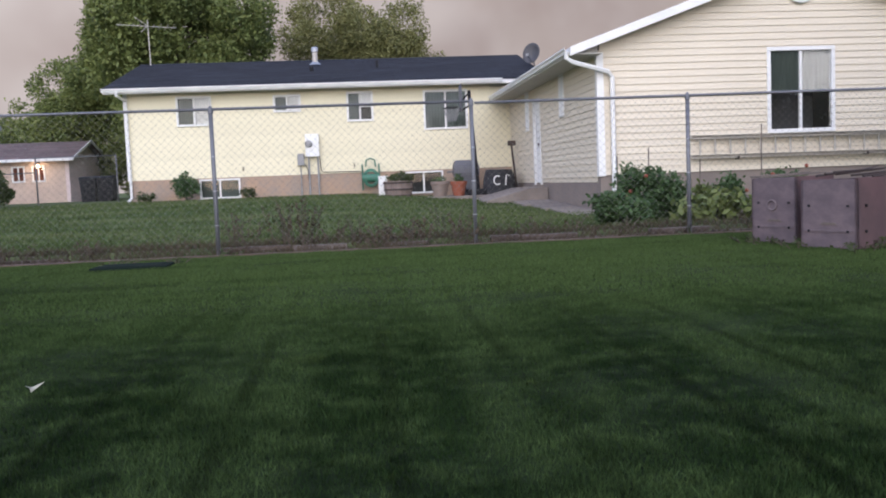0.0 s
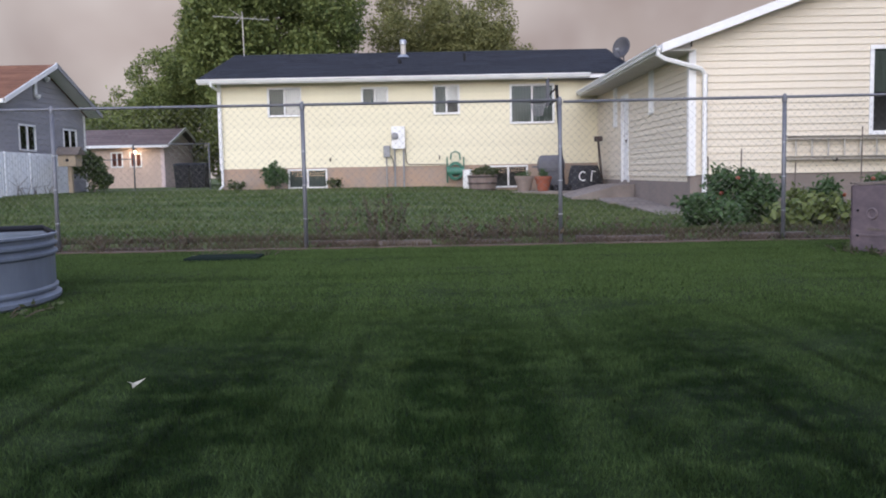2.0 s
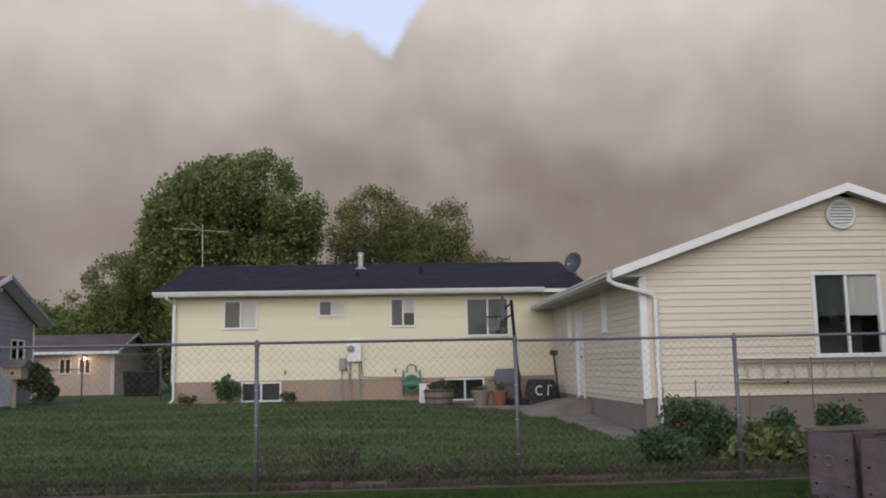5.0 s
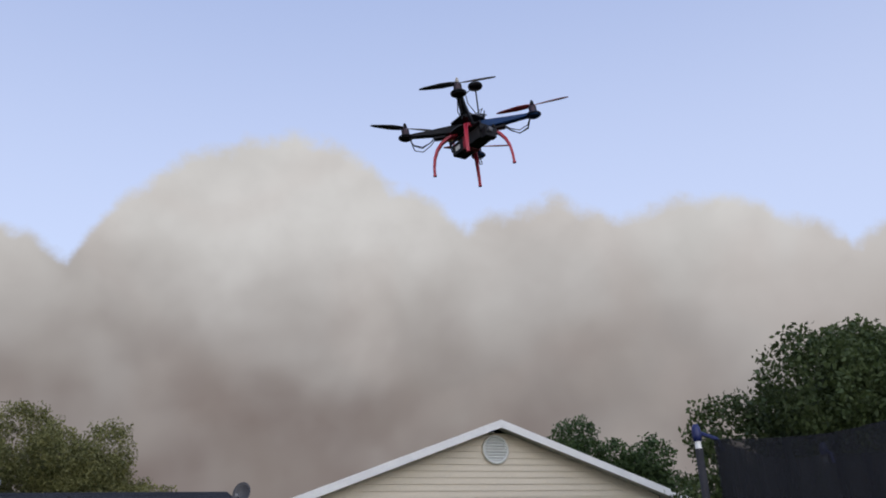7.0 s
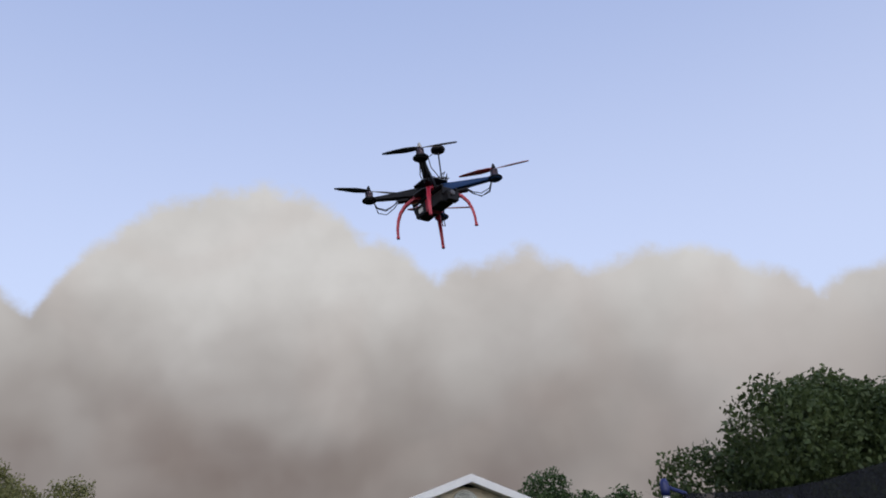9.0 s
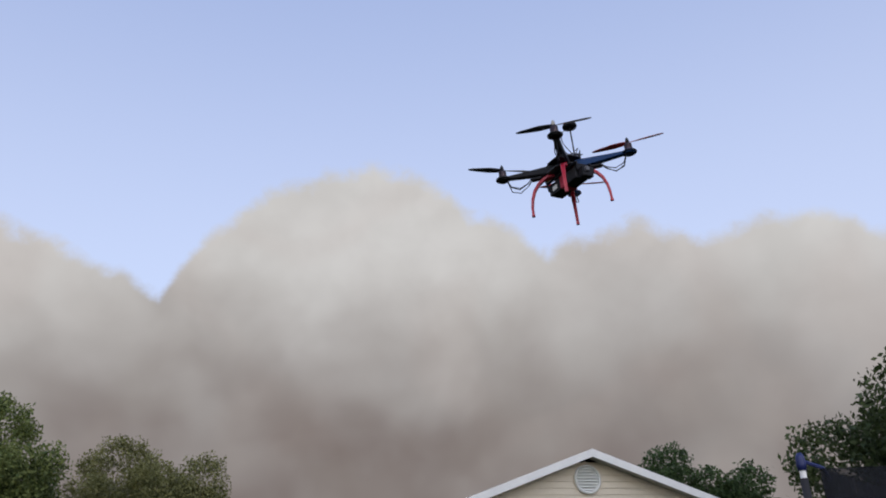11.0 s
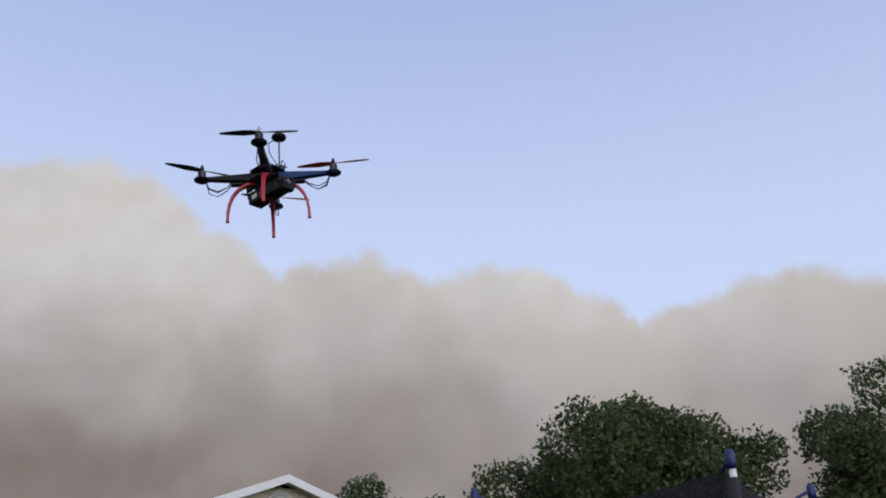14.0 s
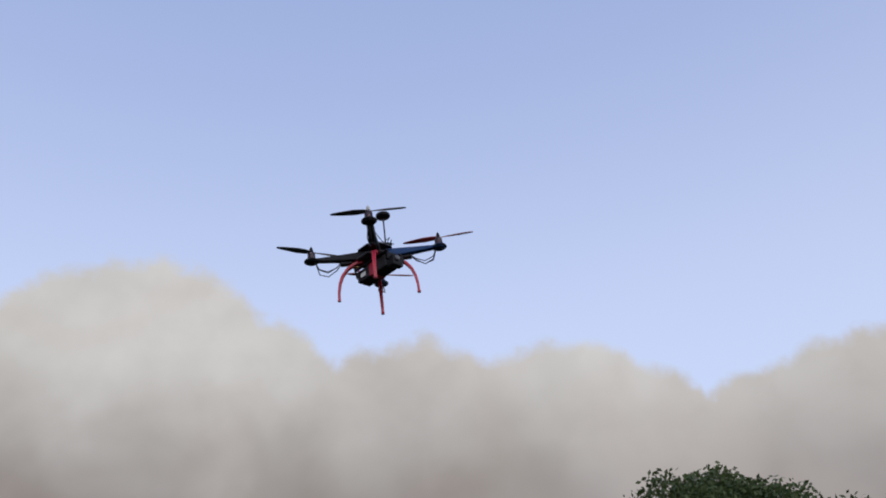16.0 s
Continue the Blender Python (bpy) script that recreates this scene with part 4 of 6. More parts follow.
# ---- fence, kerb and yard ----
def fence_line(x0, y0, x1, y1, posts, tall, label, cell=0.088, wire=0.0008, base=0.0):
    f = thing("chain_link_fence", (x0, y0, base), label, "fence")
    p, q = Vector((x0, y0, base)), Vector((x1, y1, base))
    run = (q - p).length
    d = (q - p) / run
    for k in posts:
        c = p + d * k
        po = part("post", sweep([c + Vector((0, 0, -0.15)), c + Vector((0, 0, tall - 0.02))], 0.025, 10), M_FENCE, f, smooth=True)
        part("post_cap", lathe([(0.031, tall - 0.05), (0.031, tall - 0.01), (0.025, tall + 0.015), (0.012, tall + 0.04)], c, 10), M_FENCE, po)
        for h in (0.35, 0.75, 1.15):
            if h < tall - 0.2:
                part("tie", lathe([(0.028, h), (0.028, h + 0.012)], c, 10), M_GALV, po)
    part("top_rail", sweep([p + Vector((0, 0, tall)), q + Vector((0, 0, tall))], 0.017, 8), M_FENCE, f, smooth=True)
    verts = []
    up = Vector((0, 0, 1))
    h = tall - 0.005
    n = int(run / cell)
    side = up.cross(d)
    def strip(a, b, o):
        w = (b - a).normalized().cross(side).normalized() * wire
        s = side * (0.004 * o - 0.026)
        t = side * wire
        verts.extend((a + s - w, b + s - w, b + s + t, a + s + t, a + s + t, b + s + t, b + s + w, a + s + w))
    for i in range(-int(h / cell) - 1, n + 1):
        for sgn in (1, -1):
            s0 = i * cell if sgn > 0 else i * cell + h
            s1 = s0 + sgn * h
            z0, z1 = 0.03, 0.03 + h
            if max(s0, s1) < 0 or min(s0, s1) > run:
                continue
            a, b = [s0, z0], [s1, z1]
            for e in (a, b):
                if e[0] < 0:
                    e[1] += -e[0] if sgn > 0 else e[0]
                    e[0] = 0.0
                elif e[0] > run:
                    e[1] += (run - e[0]) if sgn > 0 else (e[0] - run)
                    e[0] = run
            if abs(a[1] - b[1]) < 0.02:
                continue
            strip(p + d * a[0] + up * a[1], p + d * b[0] + up * b[1], sgn)
    # the twists where the wires hook into each other
    for i in range(-int(h / cell) - 1, n + 1):
        for j in range(i - int(h / cell) - 1, i + int(h / cell) + 2):
            rise_ = ((j - i) * cell + h) / 2
            at = i * cell + rise_
            if 0 < at < run and 0 < rise_ < h:
                c = p + d * at + up * (0.03 + rise_) - side * 0.031
                verts.extend((c - d * 0.0055, c - up * 0.004, c + d * 0.0055, c + up * 0.004))
    loc = Vector(f.location)
    bulk("wire_mesh", [v - loc for v in verts], 4, M_WIRE, f, "stuff")
    return f


# the near fence between the two yards
FY = lambda x: 10.50 - 0.045 * (x - 1.4) * (x > 1.4)
fence_line(-10.7, 10.50, 1.42, 10.50, [0, 3.05, 6.13, 9.08, 12.12], 1.70, "grey galvanised chain-link fence with pipe rail")
fence_line(1.46, 10.50, 13.2, 10.02, [2.58, 5.55, 8.6, 11.7], 1.68, "grey galvanised chain-link fence running behind the crates")

rk = random.Random(5)
M_KERB = surface("dirty_kerb_stone", (0.105, 0.078, 0.066), (0.055, 0.042, 0.036), 0.95, 5, 30, 0.6, 0.01, spread=0.25)
kerb = thing("garden_kerb", (0, 10.62, 0), "low weathered concrete kerb along the fence", "kerb", "", "structure")
x = -11.0
while x < 9.0:
    w = rk.uniform(0.35, 0.95)
    h = rk.uniform(0.02, 0.085)
    o = rk.uniform(-0.02, 0.02)
    y0 = 10.58 - 0.04 * max(x - 1.4, 0)
    if rk.random() < 0.2:
        x += w * 0.5
        continue
    part("kerb_block", box(x, y0 + o, -0.12, x + w - 0.012, y0 + 0.17 + o, h, 0.014), M_KERB if rk.random() < 0.55 else M_STICK, kerb)
    x += w
part("soil_strip", box(-11, 10.36, -0.1, 9, 10.60, 0.012), M_SOIL, kerb, "bare dry soil under the fence")

# patio, stoop and walk
pt = thing("patio_slab", (2.5, 24.7, 0.25), "pale concrete patio slab against the house", "patio", "", "structure")
part("slab", box(0.45, 23.55, 0.05, 4.62, 25.84, 0.335, 0.012), M_CONC, pt)
st = thing("door_ramp", (3.9, 22.2, 0.2), "sloping grey concrete ramp at the side door", "ramp", "", "structure")
part("ramp_slab", prism([(4.64, 21.0, -0.1), (4.64, 21.0, 0.52), (4.2, 21.0, 0.50), (3.15, 21.0, 0.24), (3.15, 21.0, -0.1)], (0, 2.5, 0)), M_CONC, st)
wk = thing("side_walk", (4.0, 18.8, 0.1), "cracked brown concrete path beside the house wing", "path", "", "structure")
for a, b, x0 in ((15.0, 16.38, 3.95), (16.41, 17.92, 3.98), (17.95, 19.45, 3.90), (19.48, 20.97, 3.75)):
    za, zb = 0.06 + 0.032 * (a - 16.2), 0.06 + 0.032 * (b - 16.2)
    bm = bmesh.new()
    vs = [bm.verts.new((x, y, z)) for y, z in ((a, za), (b, zb)) for x, z in ((x0, -0.2), (4.63, -0.2), (4.63, z + 0.01), (x0, z))]
    for q in ((0, 1, 2, 3), (7, 6, 5, 4), (0, 4, 5, 1), (1, 5, 6, 2), (2, 6, 7, 3), (3, 7, 4, 0)):
        bm.faces.new([vs[k] for k in q])
    bmesh.ops.recalc_face_normals(bm, faces=bm.faces)
    part("paving_slab", bm, M_CONC, wk)


# ---- plants ----
def foliage(name, rng, blobs, n, size, material, parent, flat=0.0, shell=0.55, bunch=26, spread=0.144):
    """Many small leaves in uneven clumps. blobs: centre, radii."""
    c = np.array([b[0] for b in blobs], float)
    r = np.array([b[1] for b in blobs], float)
    wgt = r.prod(1) ** 0.67
    pick = rng.choice(len(blobs), n, p=wgt / wgt.sum())
    v = rng.normal(size=(n, 3))
    v /= np.linalg.norm(v, axis=1, keepdims=True)
    rad = shell + (1.08 - shell) * rng.random(n) ** 0.6
    pts = c[pick] + v * rad[:, None] * r[pick]
    # twiggy clusters, so that gaps stay between them
    k = max(n // bunch, 1)
    seeds = pts[rng.choice(n, k, replace=False)]
    which = rng.integers(0, k, n)
    pull = seeds[which] + np.clip(rng.normal(size=(n, 3)), -1.7, 1.7) * (spread * r.mean() ** 0.5)
    pts = np.where((rng.random(n) < 0.72)[:, None], pull, pts)
    q = leaf_quads(rng, pts, size, flat)
    loc = np.array(spot(parent))
    return bulk(name, q - loc, 4, material, parent, "" if name == "crown" else "stuff")


def clumps(rng, centre, radii, n, scale=0.38):
    """Blobs spread over an egg-shaped crown."""
    out = [(centre, tuple(0.72 * a for a in radii))]
    for _ in range(n):
        v = rng.normal(size=3)
        v /= np.linalg.norm(v)
        if v[2] < -0.75:
            v[2] *= -0.5
        k = rng.uniform(0.55, 0.98)
        s = rng.uniform(0.7, 1.2) * scale
        out.append((tuple(np.array(centre) + v * k * np.array(radii)), tuple(s * np.array(radii).mean() * np.array((1, 1, 0.85)))))
    return out


def tree(at, trunk, centre, radii, n, size, material, label, seed, lumps=16, limbs=7, scale=0.38, group="", bunch=26, spread=0.144):
    rng = np.random.default_rng(seed)
    t = thing("tree", at, label, "tree", group)
    at, centre = Vector(at), Vector(centre)
    blobs = clumps(rng, tuple(centre), radii, lumps, scale)
    bm = bmesh.new()
    mid = at.lerp(centre, 0.55)
    sweep([at - Vector((0, 0, 0.2)), at.lerp(mid, 0.3) + Vector((0.05, 0.02, 0)), mid, centre + Vector((0, 0, radii[2] * 0.3))], trunk, 9, bm, trunk * 0.3)
    for c, r in blobs[1:1 + limbs]:
        s = at.lerp(centre, rng.uniform(0.45, 0.85))
        m = s.lerp(Vector(c), 0.5) + Vector((0, 0, 0.12 * radii[2]))
        sweep([s, m, Vector(c)], trunk * 0.38, 6, bm, trunk * 0.06)
    part("trunk", bm, M_BARK, t, smooth=True)
    foliage("crown", rng, blobs, n, size, material, t, bunch=bunch, spread=spread)
    return t


def g0(x, y):
    return float(rise(np.array(x, float), np.array(y, float)))


# behind the long house
tree((-8.2, 42, 0.5), 0.42, (-7.75, 42, 6.35), (5.1, 4.0, 5.6), 120000, 0.155, L_BIG, "tall broad green leafy tree behind the house", 11, 26, 9, 0.34, bunch=110, spread=0.19)
tree((-13.6, 46, 0.5), 0.3, (-13.4, 46, 3.4), (3.8, 3.2, 3.5), 56000, 0.14, L_BIG, "lower green tree behind the neighbour's shed", 12, 16, 6, 0.4, bunch=110, spread=0.19)
tree((-19.0, 52, 0.5), 0.3, (-19.0, 52, 2.6), (5.2, 3.2, 3.4), 46000, 0.15, L_BIG, "low green tree line behind the neighbour's shed", 13, 16, 6, 0.4, bunch=110, spread=0.19)
tree((0.4, 50, 0.5), 0.34, (0.0, 50, 5.9), (4.1, 3.6, 5.6), 88000, 0.135, L_OLIVE, "olive green rounded tree behind the house", 14, 18, 7, 0.36, bunch=110, spread=0.19)
tree((3.9, 51, 0.5), 0.3, (4.0, 51, 4.4), (2.9, 2.8, 4.1), 44000, 0.135, L_OLIVE, "smaller olive green tree behind the house", 15, 12, 6, 0.4, bunch=110, spread=0.19)
# behind the wing and on the right
tree((21.6, 33.2, 0.4), 0.25, (21.5, 33.2, 4.5), (2.2, 1.9, 3.9), 26000, 0.15, L_CONIFER, "green bushy tree behind the house wing", 16, 14, 5, 0.4)
tree((23.5, 32.0, 0.4), 0.25, (23.7, 32.2, 4.2), (2.2, 1.8, 3.5), 26000, 0.15, L_CONIFER, "green bushy tree behind the house wing", 17, 14, 5, 0.4)
tree((12.6, 10.4, 0.0), 0.2, (12.35, 10.2, 2.9), (2.50, 2.25, 2.20), 84000, 0.082, L_DARK, "dark green fruit tree behind the trampoline", 18, 30, 10, 0.33, bunch=60, spread=0.13)
tree((9.9, 10.9, 0.0), 0.08, (9.95, 10.9, 2.2), (0.75, 0.7, 1.5), 7000, 0.085, L_DARK, "slim dark green sapling beside the trampoline", 19, 8, 4, 0.4)
tree((19.2, 9.4, 0.0), 0.22, (19.0, 9.4, 3.6), (1.5, 1.5, 2.9), 24000, 0.10, L_DARK, "upright dark tree beyond the trampoline", 20, 16, 6, 0.36)


def shrub(at, radii, n, size, material, label, seed, category="shrub", stakes=(), fruit=0, name="shrub"):
    rng = np.random.default_rng(seed)
    at = (at[0], at[1], g0(at[0], at[1]))
    s = thing(name, at, label, category)
    c = (at[0], at[1], at[2] + radii[2] * 0.9)
    blobs = clumps(rng, c, radii, 9, 0.42)
    bm = bmesh.new()
    for i in range(7):
        b = blobs[1 + i][0]
        sweep([(at[0] + 0.04 * math.cos(i), at[1] + 0.04 * math.sin(i), at[2] - 0.05), ((at[0] + b[0]) / 2, (at[1] + b[1]) / 2, (at[2] + b[2]) / 2 + 0.05), b], 0.010, 5, bm, 0.003)
    tagged(part("stem_tangle", bm, M_STICK, s), kind="stuff")
    foliage("leaf_mass", rng, blobs, n, size, material, s, 0.2, 0.35)
    for i in range(fruit):
        b = blobs[1 + i % 9][0]
        o = rng.normal(size=3) * 0.12
        part("fruit", lathe([(0.006, -0.03), (0.028, -0.018), (0.033, 0.0), (0.026, 0.02), (0.006, 0.03)], (b[0] + o[0], b[1] - abs(o[1]) - 0.1, b[2] + o[2]), 10), L_TOMATO, s, smooth=True)
    return s


shrub((-4.62, 25.35), (0.36, 0.3, 0.42), 1500, 0.075, L_GARDEN, "round green shrub against the foundation", 31)
shrub((-5.85, 25.4), (0.25, 0.2, 0.14), 400, 0.06, L_WEEDG, "small dry green clump by the wall", 32)
shrub((-3.05, 25.45), (0.28, 0.2, 0.16), 450, 0.06, L_WEEDG, "small dry green clump by the wall", 33)
shrub((4.27, 12.6), (0.60, 0.5, 0.37), 6000, 0.060, L_GARDEN, "tall staked tomato bush with red fruit", 34, fruit=5, name="tomato_plant", category="plant")
shrub((3.62, 11.7), (0.50, 0.38, 0.20), 3200, 0.065, L_GARDEN, "low leafy bean plants behind the fence", 35, name="bean_plant", category="plant")
shrub((5.6, 12.8), (0.40, 0.4, 0.30), 2600, 0.058, L_GARDEN, "staked tomato bush behind the fence", 36, fruit=3, name="tomato_plant", category="plant")
shrub((6.7, 13.2), (0.42, 0.4, 0.36), 3000, 0.058, L_GARDEN, "staked tomato bush behind the crates", 37, fruit=6, name="tomato_plant", category="plant")
shrub((4.75, 11.7), (0.70, 0.35, 0.20), 1100, 0.12, L_LIGHT, "pale broad-leaved squash plant", 38, name="squash_plant", category="plant")
shrub((5.6, 11.5), (0.5, 0.35, 0.17), 900, 0.11, L_LIGHT, "pale broad-leaved squash plant", 39, name="squash_plant", category="plant")
for x, y, h in ((4.25, 12.5, 1.05), (6.15, 12.9, 1.35), (5.1, 12.7, 0.85), (3.9, 12.9, 0.95)):
    s = thing("garden_stake", (x, y, g0(x, y)), "thin grey wooden garden stake", "stake", "garden stakes")
    part("stake", sweep([(x, y, g0(x, y) - 0.1), (x + 0.01, y, g0(x, y) + h)], 0.010, 6), M_STICK, s)

# tall dry weeds along the kerb
rw = random.Random(17)


def weed(x, y, tall, stems, seed, dry, label):
    rng = np.random.default_rng(seed)
    z = max(g0(x, y), 0.0)
    w = thing("weed", (x, y, z), label, "weed", "weeds along the kerb")
    bm = bmesh.new()
    pts = []
    for i in range(stems):
        a, b = rng.normal(0, 0.10, 2)
        h = tall * rng.uniform(0.55, 1.0)
        tip = Vector((x + a * 1.7, y + b * 1.2, z + h))
        sweep([(x + a * 0.7, y + b * 0.7, z - 0.03), (x + a * 1.2, y + b, z + h * 0.55), tip], 0.006, 4, bm, 0.003)
        for k in np.linspace(0.35, 1, int(9 * tall / 0.4) + 3):
            pts.append((x + a * (0.7 + k) + rng.normal(0, 0.018), y + b * 1.2 + rng.normal(0, 0.018), z + h * k))
    tagged(part("stem_tangle", bm, M_BARK, w), kind="stuff")
    bulk("leaf_mass", leaf_quads(rng, np.array(pts), 0.042) - np.array((x, y, z)), 4, L_WEED if dry else L_WEEDG, w, "stuff")


for x, tall, stems, dry in ((-1.42, 0.42, 7, True), (-1.25, 0.30, 6, True), (-0.72, 0.56, 10, False), (-0.58, 0.62, 9, True), (-0.86, 0.5, 8, True), (-0.25, 0.28, 6, True), (0.02, 0.34, 7, False),
                            (0.28, 0.24, 8, True), (0.62, 0.38, 8, True), (0.8, 0.3, 9, True), (1.12, 0.42, 7, False), (1.25, 0.36, 8, True), (-2.2, 0.2, 6, False), (-3.1, 0.24, 6, True),
                            (2.25, 0.2, 6, True), (2.7, 0.18, 6, True), (3.3, 0.2, 5, False), (4.9, 0.22, 6, True), (-4.0, 0.22, 6, True), (0.45, 0.2, 7, True), (1.9, 0.2, 6, False)):
    weed(x, 10.72 + rw.uniform(-0.2, 0.12), tall, stems, int(1000 + x * 100), dry, "dry brown weed stalks" if dry else "spindly green weed stalks")


for x, y, tall in ((4.10, 8.88, 0.16), (4.22, 8.62, 0.13), (4.34, 8.40, 0.18), (4.22, 8.02, 0.15), (4.34, 7.80, 0.12), (4.47, 7.50, 0.16), (4.72, 7.60, 0.15), (4.95, 7.72, 0.17), (-2.72, 9.7, 0.12), (-1.95, 9.62, 0.12), (-1.63, 10.45, 0.16), (1.43, 10.44, 0.17), (3.98, 10.32, 0.16), (-2.9, 5.6, 0.10), (-2.82, 6.1, 0.09)):
    weed(x, y, 0.62 * tall, 6, int(3000 + x * 90 + y * 7), False, "tuft of uncut grass and weeds")


# ---- things by the house wall ----
m = thing("electric_meter", (-1.16, HY - 0.03, 1.5), "white electric meter box with round glass dial", "meter")
part("cabinet", box(-1.36, HY - 0.17, 1.60, -0.97, HY - 0.02, 2.25, 0.012), M_TRIM, m)
bm = lathe([(0.10, 0), (0.10, 0.05), (0.085, 0.09), (0.03, 0.10)], (0, 0, 0), 18)
bmesh.ops.rotate(bm, cent=(0, 0, 0), matrix=Matrix.Rotation(radians(90), 3, "X"), verts=bm.verts)
bmesh.ops.translate(bm, vec=(-1.26, HY - 0.17, 1.97), verts=bm.verts)
part("dial", bm, M_GREYBOX, m, "grey round dial")
for x in (-1.28, -1.02):
    part("conduit", sweep([(x, HY - 0.08, 1.62), (x, HY - 0.08, 0.42)], 0.026, 8), M_GREYBOX, m)
part("cable", sweep([(-0.98, HY - 0.05, 1.70), (-0.94, HY - 0.05, 1.22), (-0.90, HY - 0.05, 1.15), (0.30, HY - 0.05, 1.13)], 0.011, 6), M_IRON, m, "thin dark cable")
j = thing("junction_box", (-1.5, HY - 0.03, 1.25), "small grey electric box with pipe", "electric box")
part("cabinet", box(-1.60, HY - 0.13, 1.36, -1.41, HY - 0.02, 1.70, 0.01), M_GREYBOX, j)
part("lid", box(-1.59, HY - 0.145, 1.38, -1.42, HY - 0.13, 1.68, 0.005), M_GREYBOX, j)
part("conduit", sweep([(-1.52, HY - 0.07, 1.36), (-1.52, HY - 0.07, 0.45)], 0.018, 8), M_GREYBOX, j)
part("cable", sweep([(-1.40, HY - 0.07, 1.42), (-1.32, HY - 0.09, 1.25), (-1.3, HY - 0.07, 0.9)], 0.012, 6), M_BLACK, j)
for x in (-3.15, 0.02):
    t = thing("wall_tap", (x, HY - 0.02, 1.35), "small brass outdoor tap on the siding", "tap")
    part("spout", sweep([(x, HY, 1.34), (x, HY - 0.09, 1.34), (x, HY - 0.11, 1.27)], 0.016, 8), M_IRON, t)
    part("tap_wheel", lathe([(0.03, 0), (0.034, 0.008), (0.03, 0.016)], (x, HY - 0.07, 1.37), 10), M_IRON, t)

h = thing("hose_reel", (0.48, HY - 0.12, 0.5), "green plastic hose reel with coiled garden hose", "hose reel")
bm = bmesh.new()
for i in range(7):
    rr = 0.17 + 0.018 * (i % 4)
    y = HY - 0.26 + 0.04 * (i // 2)
    sweep([(0.48 + rr * math.cos(a), y, 0.93 + rr * 1.15 * math.sin(a)) for a in (2 * math.pi * k / 28 for k in range(29))], 0.015, 6, bm, closed=False)
part("hose", bm, M_GREENP, h, smooth=True)
for x in (0.24, 0.72):
    part("side_frame", sweep([(x, HY - 0.08, 1.32), (x, HY - 0.22, 1.30), (x, HY - 0.2, 0.93), (x, HY - 0.05, 0.6)], 0.022, 8), M_GREENP, h)
part("drum", sweep([(0.24, HY - 0.18, 0.93), (0.72, HY - 0.18, 0.93)], 0.12, 16), M_GREENP, h)
part("handle", sweep([(0.34, HY - 0.2, 1.25), (0.36, HY - 0.2, 1.44), (0.48, HY - 0.2, 1.49), (0.60, HY - 0.2, 1.44), (0.62, HY - 0.2, 1.25)], 0.022, 8), M_GREENP, h)

l = thing("extension_ladder", (8.65, GY - 0.08, 1.0), "aluminium extension ladder hung sideways on the wall", "ladder")
for z0, dz in ((1.40, -0.02), (1.03, -0.02)):
    part("rail", prism([(6.42, GY - 0.15, z0 - 0.035), (6.42, GY - 0.05, z0 - 0.035), (6.42, GY - 0.05, z0 + 0.035), (6.42, GY - 0.15, z0 + 0.035), (6.42, GY - 0.15, z0 + 0.026), (6.42, GY - 0.075, z0 + 0.026), (6.42, GY - 0.075, z0 - 0.026), (6.42, GY - 0.15, z0 - 0.026)], (4.5, 0, -0.03)), M_ALU, l)
for i in range(15):
    x = 6.58 + i * 0.30
    part("rung", sweep([(x, GY - 0.10, 1.045 - 0.002 * i), (x, GY - 0.10, 1.385 - 0.002 * i)], 0.018, 8), M_ALU, l)
for x in (7.3, 9.9):
    part("bracket", prism([(x, GY - 0.02, 0.96), (x, GY - 0.17, 0.96), (x, GY - 0.17, 1.02), (x, GY - 0.15, 1.02), (x, GY - 0.15, 0.98), (x, GY - 0.02, 0.98)], (0.03, 0, 0)), M_IRON, l)


def pot(x, y, r0, r1, h, material, label, name="flower_pot", plant=True, seed=1, z=0.335):
    p = thing(name, (x, y, z), label, "plant pot")
    part("pot", lathe([(r0, 0), (r1 * 0.97, h * 0.78), (r1 * 1.05, h * 0.8), (r1 * 1.06, h), (r1 * 0.94, h), (r1 * 0.9, h * 0.85), (0.02, h * 0.84)], (x, y, z), 22), material, p, smooth=False)
    if plant:
        rng = np.random.default_rng(seed)
        foliage("plant", rng, clumps(rng, (x, y, z + h + 0.05), (r1 * 0.9, r1 * 0.9, 0.10), 5), 260, 0.05, L_GARDEN, p)


pot(2.34, 24.3, 0.17, 0.26, 0.42, M_PALEPOT, "pale clay flower pot on the patio", seed=3)
pot(2.86, 24.3, 0.15, 0.225, 0.40, M_TERRA, "orange terracotta pot with a small plant", seed=4)
b = thing("barrel_planter", (1.18, 24.1, 0.335), "half wooden barrel planter with green plants", "planter")
for i in range(18):
    a0, a1 = 2 * math.pi * i / 18, 2 * math.pi * (i + 0.93) / 18
    bm = bmesh.new()
    rows = [(0.34, 0.0), (0.385, 0.22), (0.40, 0.47)]
    vs = []
    for r, z in rows:
        vs.append([bm.verts.new((1.18 + k * math.cos(a), 24.1 + k * math.sin(a), 0.335 + z)) for k, a in ((r, a0), (r, a1), (r - 0.03, a1), (r - 0.03, a0))])
    for p, q in zip(vs, vs[1:]):
        for k in range(4):
            bm.faces.new((p[k], p[(k + 1) % 4], q[(k + 1) % 4], q[k]))
    bm.faces.new(vs[0][::-1])
    bm.faces.new(vs[-1])
    part("stave", bm, M_STAVE, b)
for z, r in ((0.05, 0.352), (0.22, 0.390), (0.40, 0.402)):
    part("hoop", lathe([(r, z), (r + 0.008, z), (r + 0.011, z + 0.045), (r + 0.003, z + 0.045)], (1.18, 24.1, 0.335), 28), M_IRON, b)
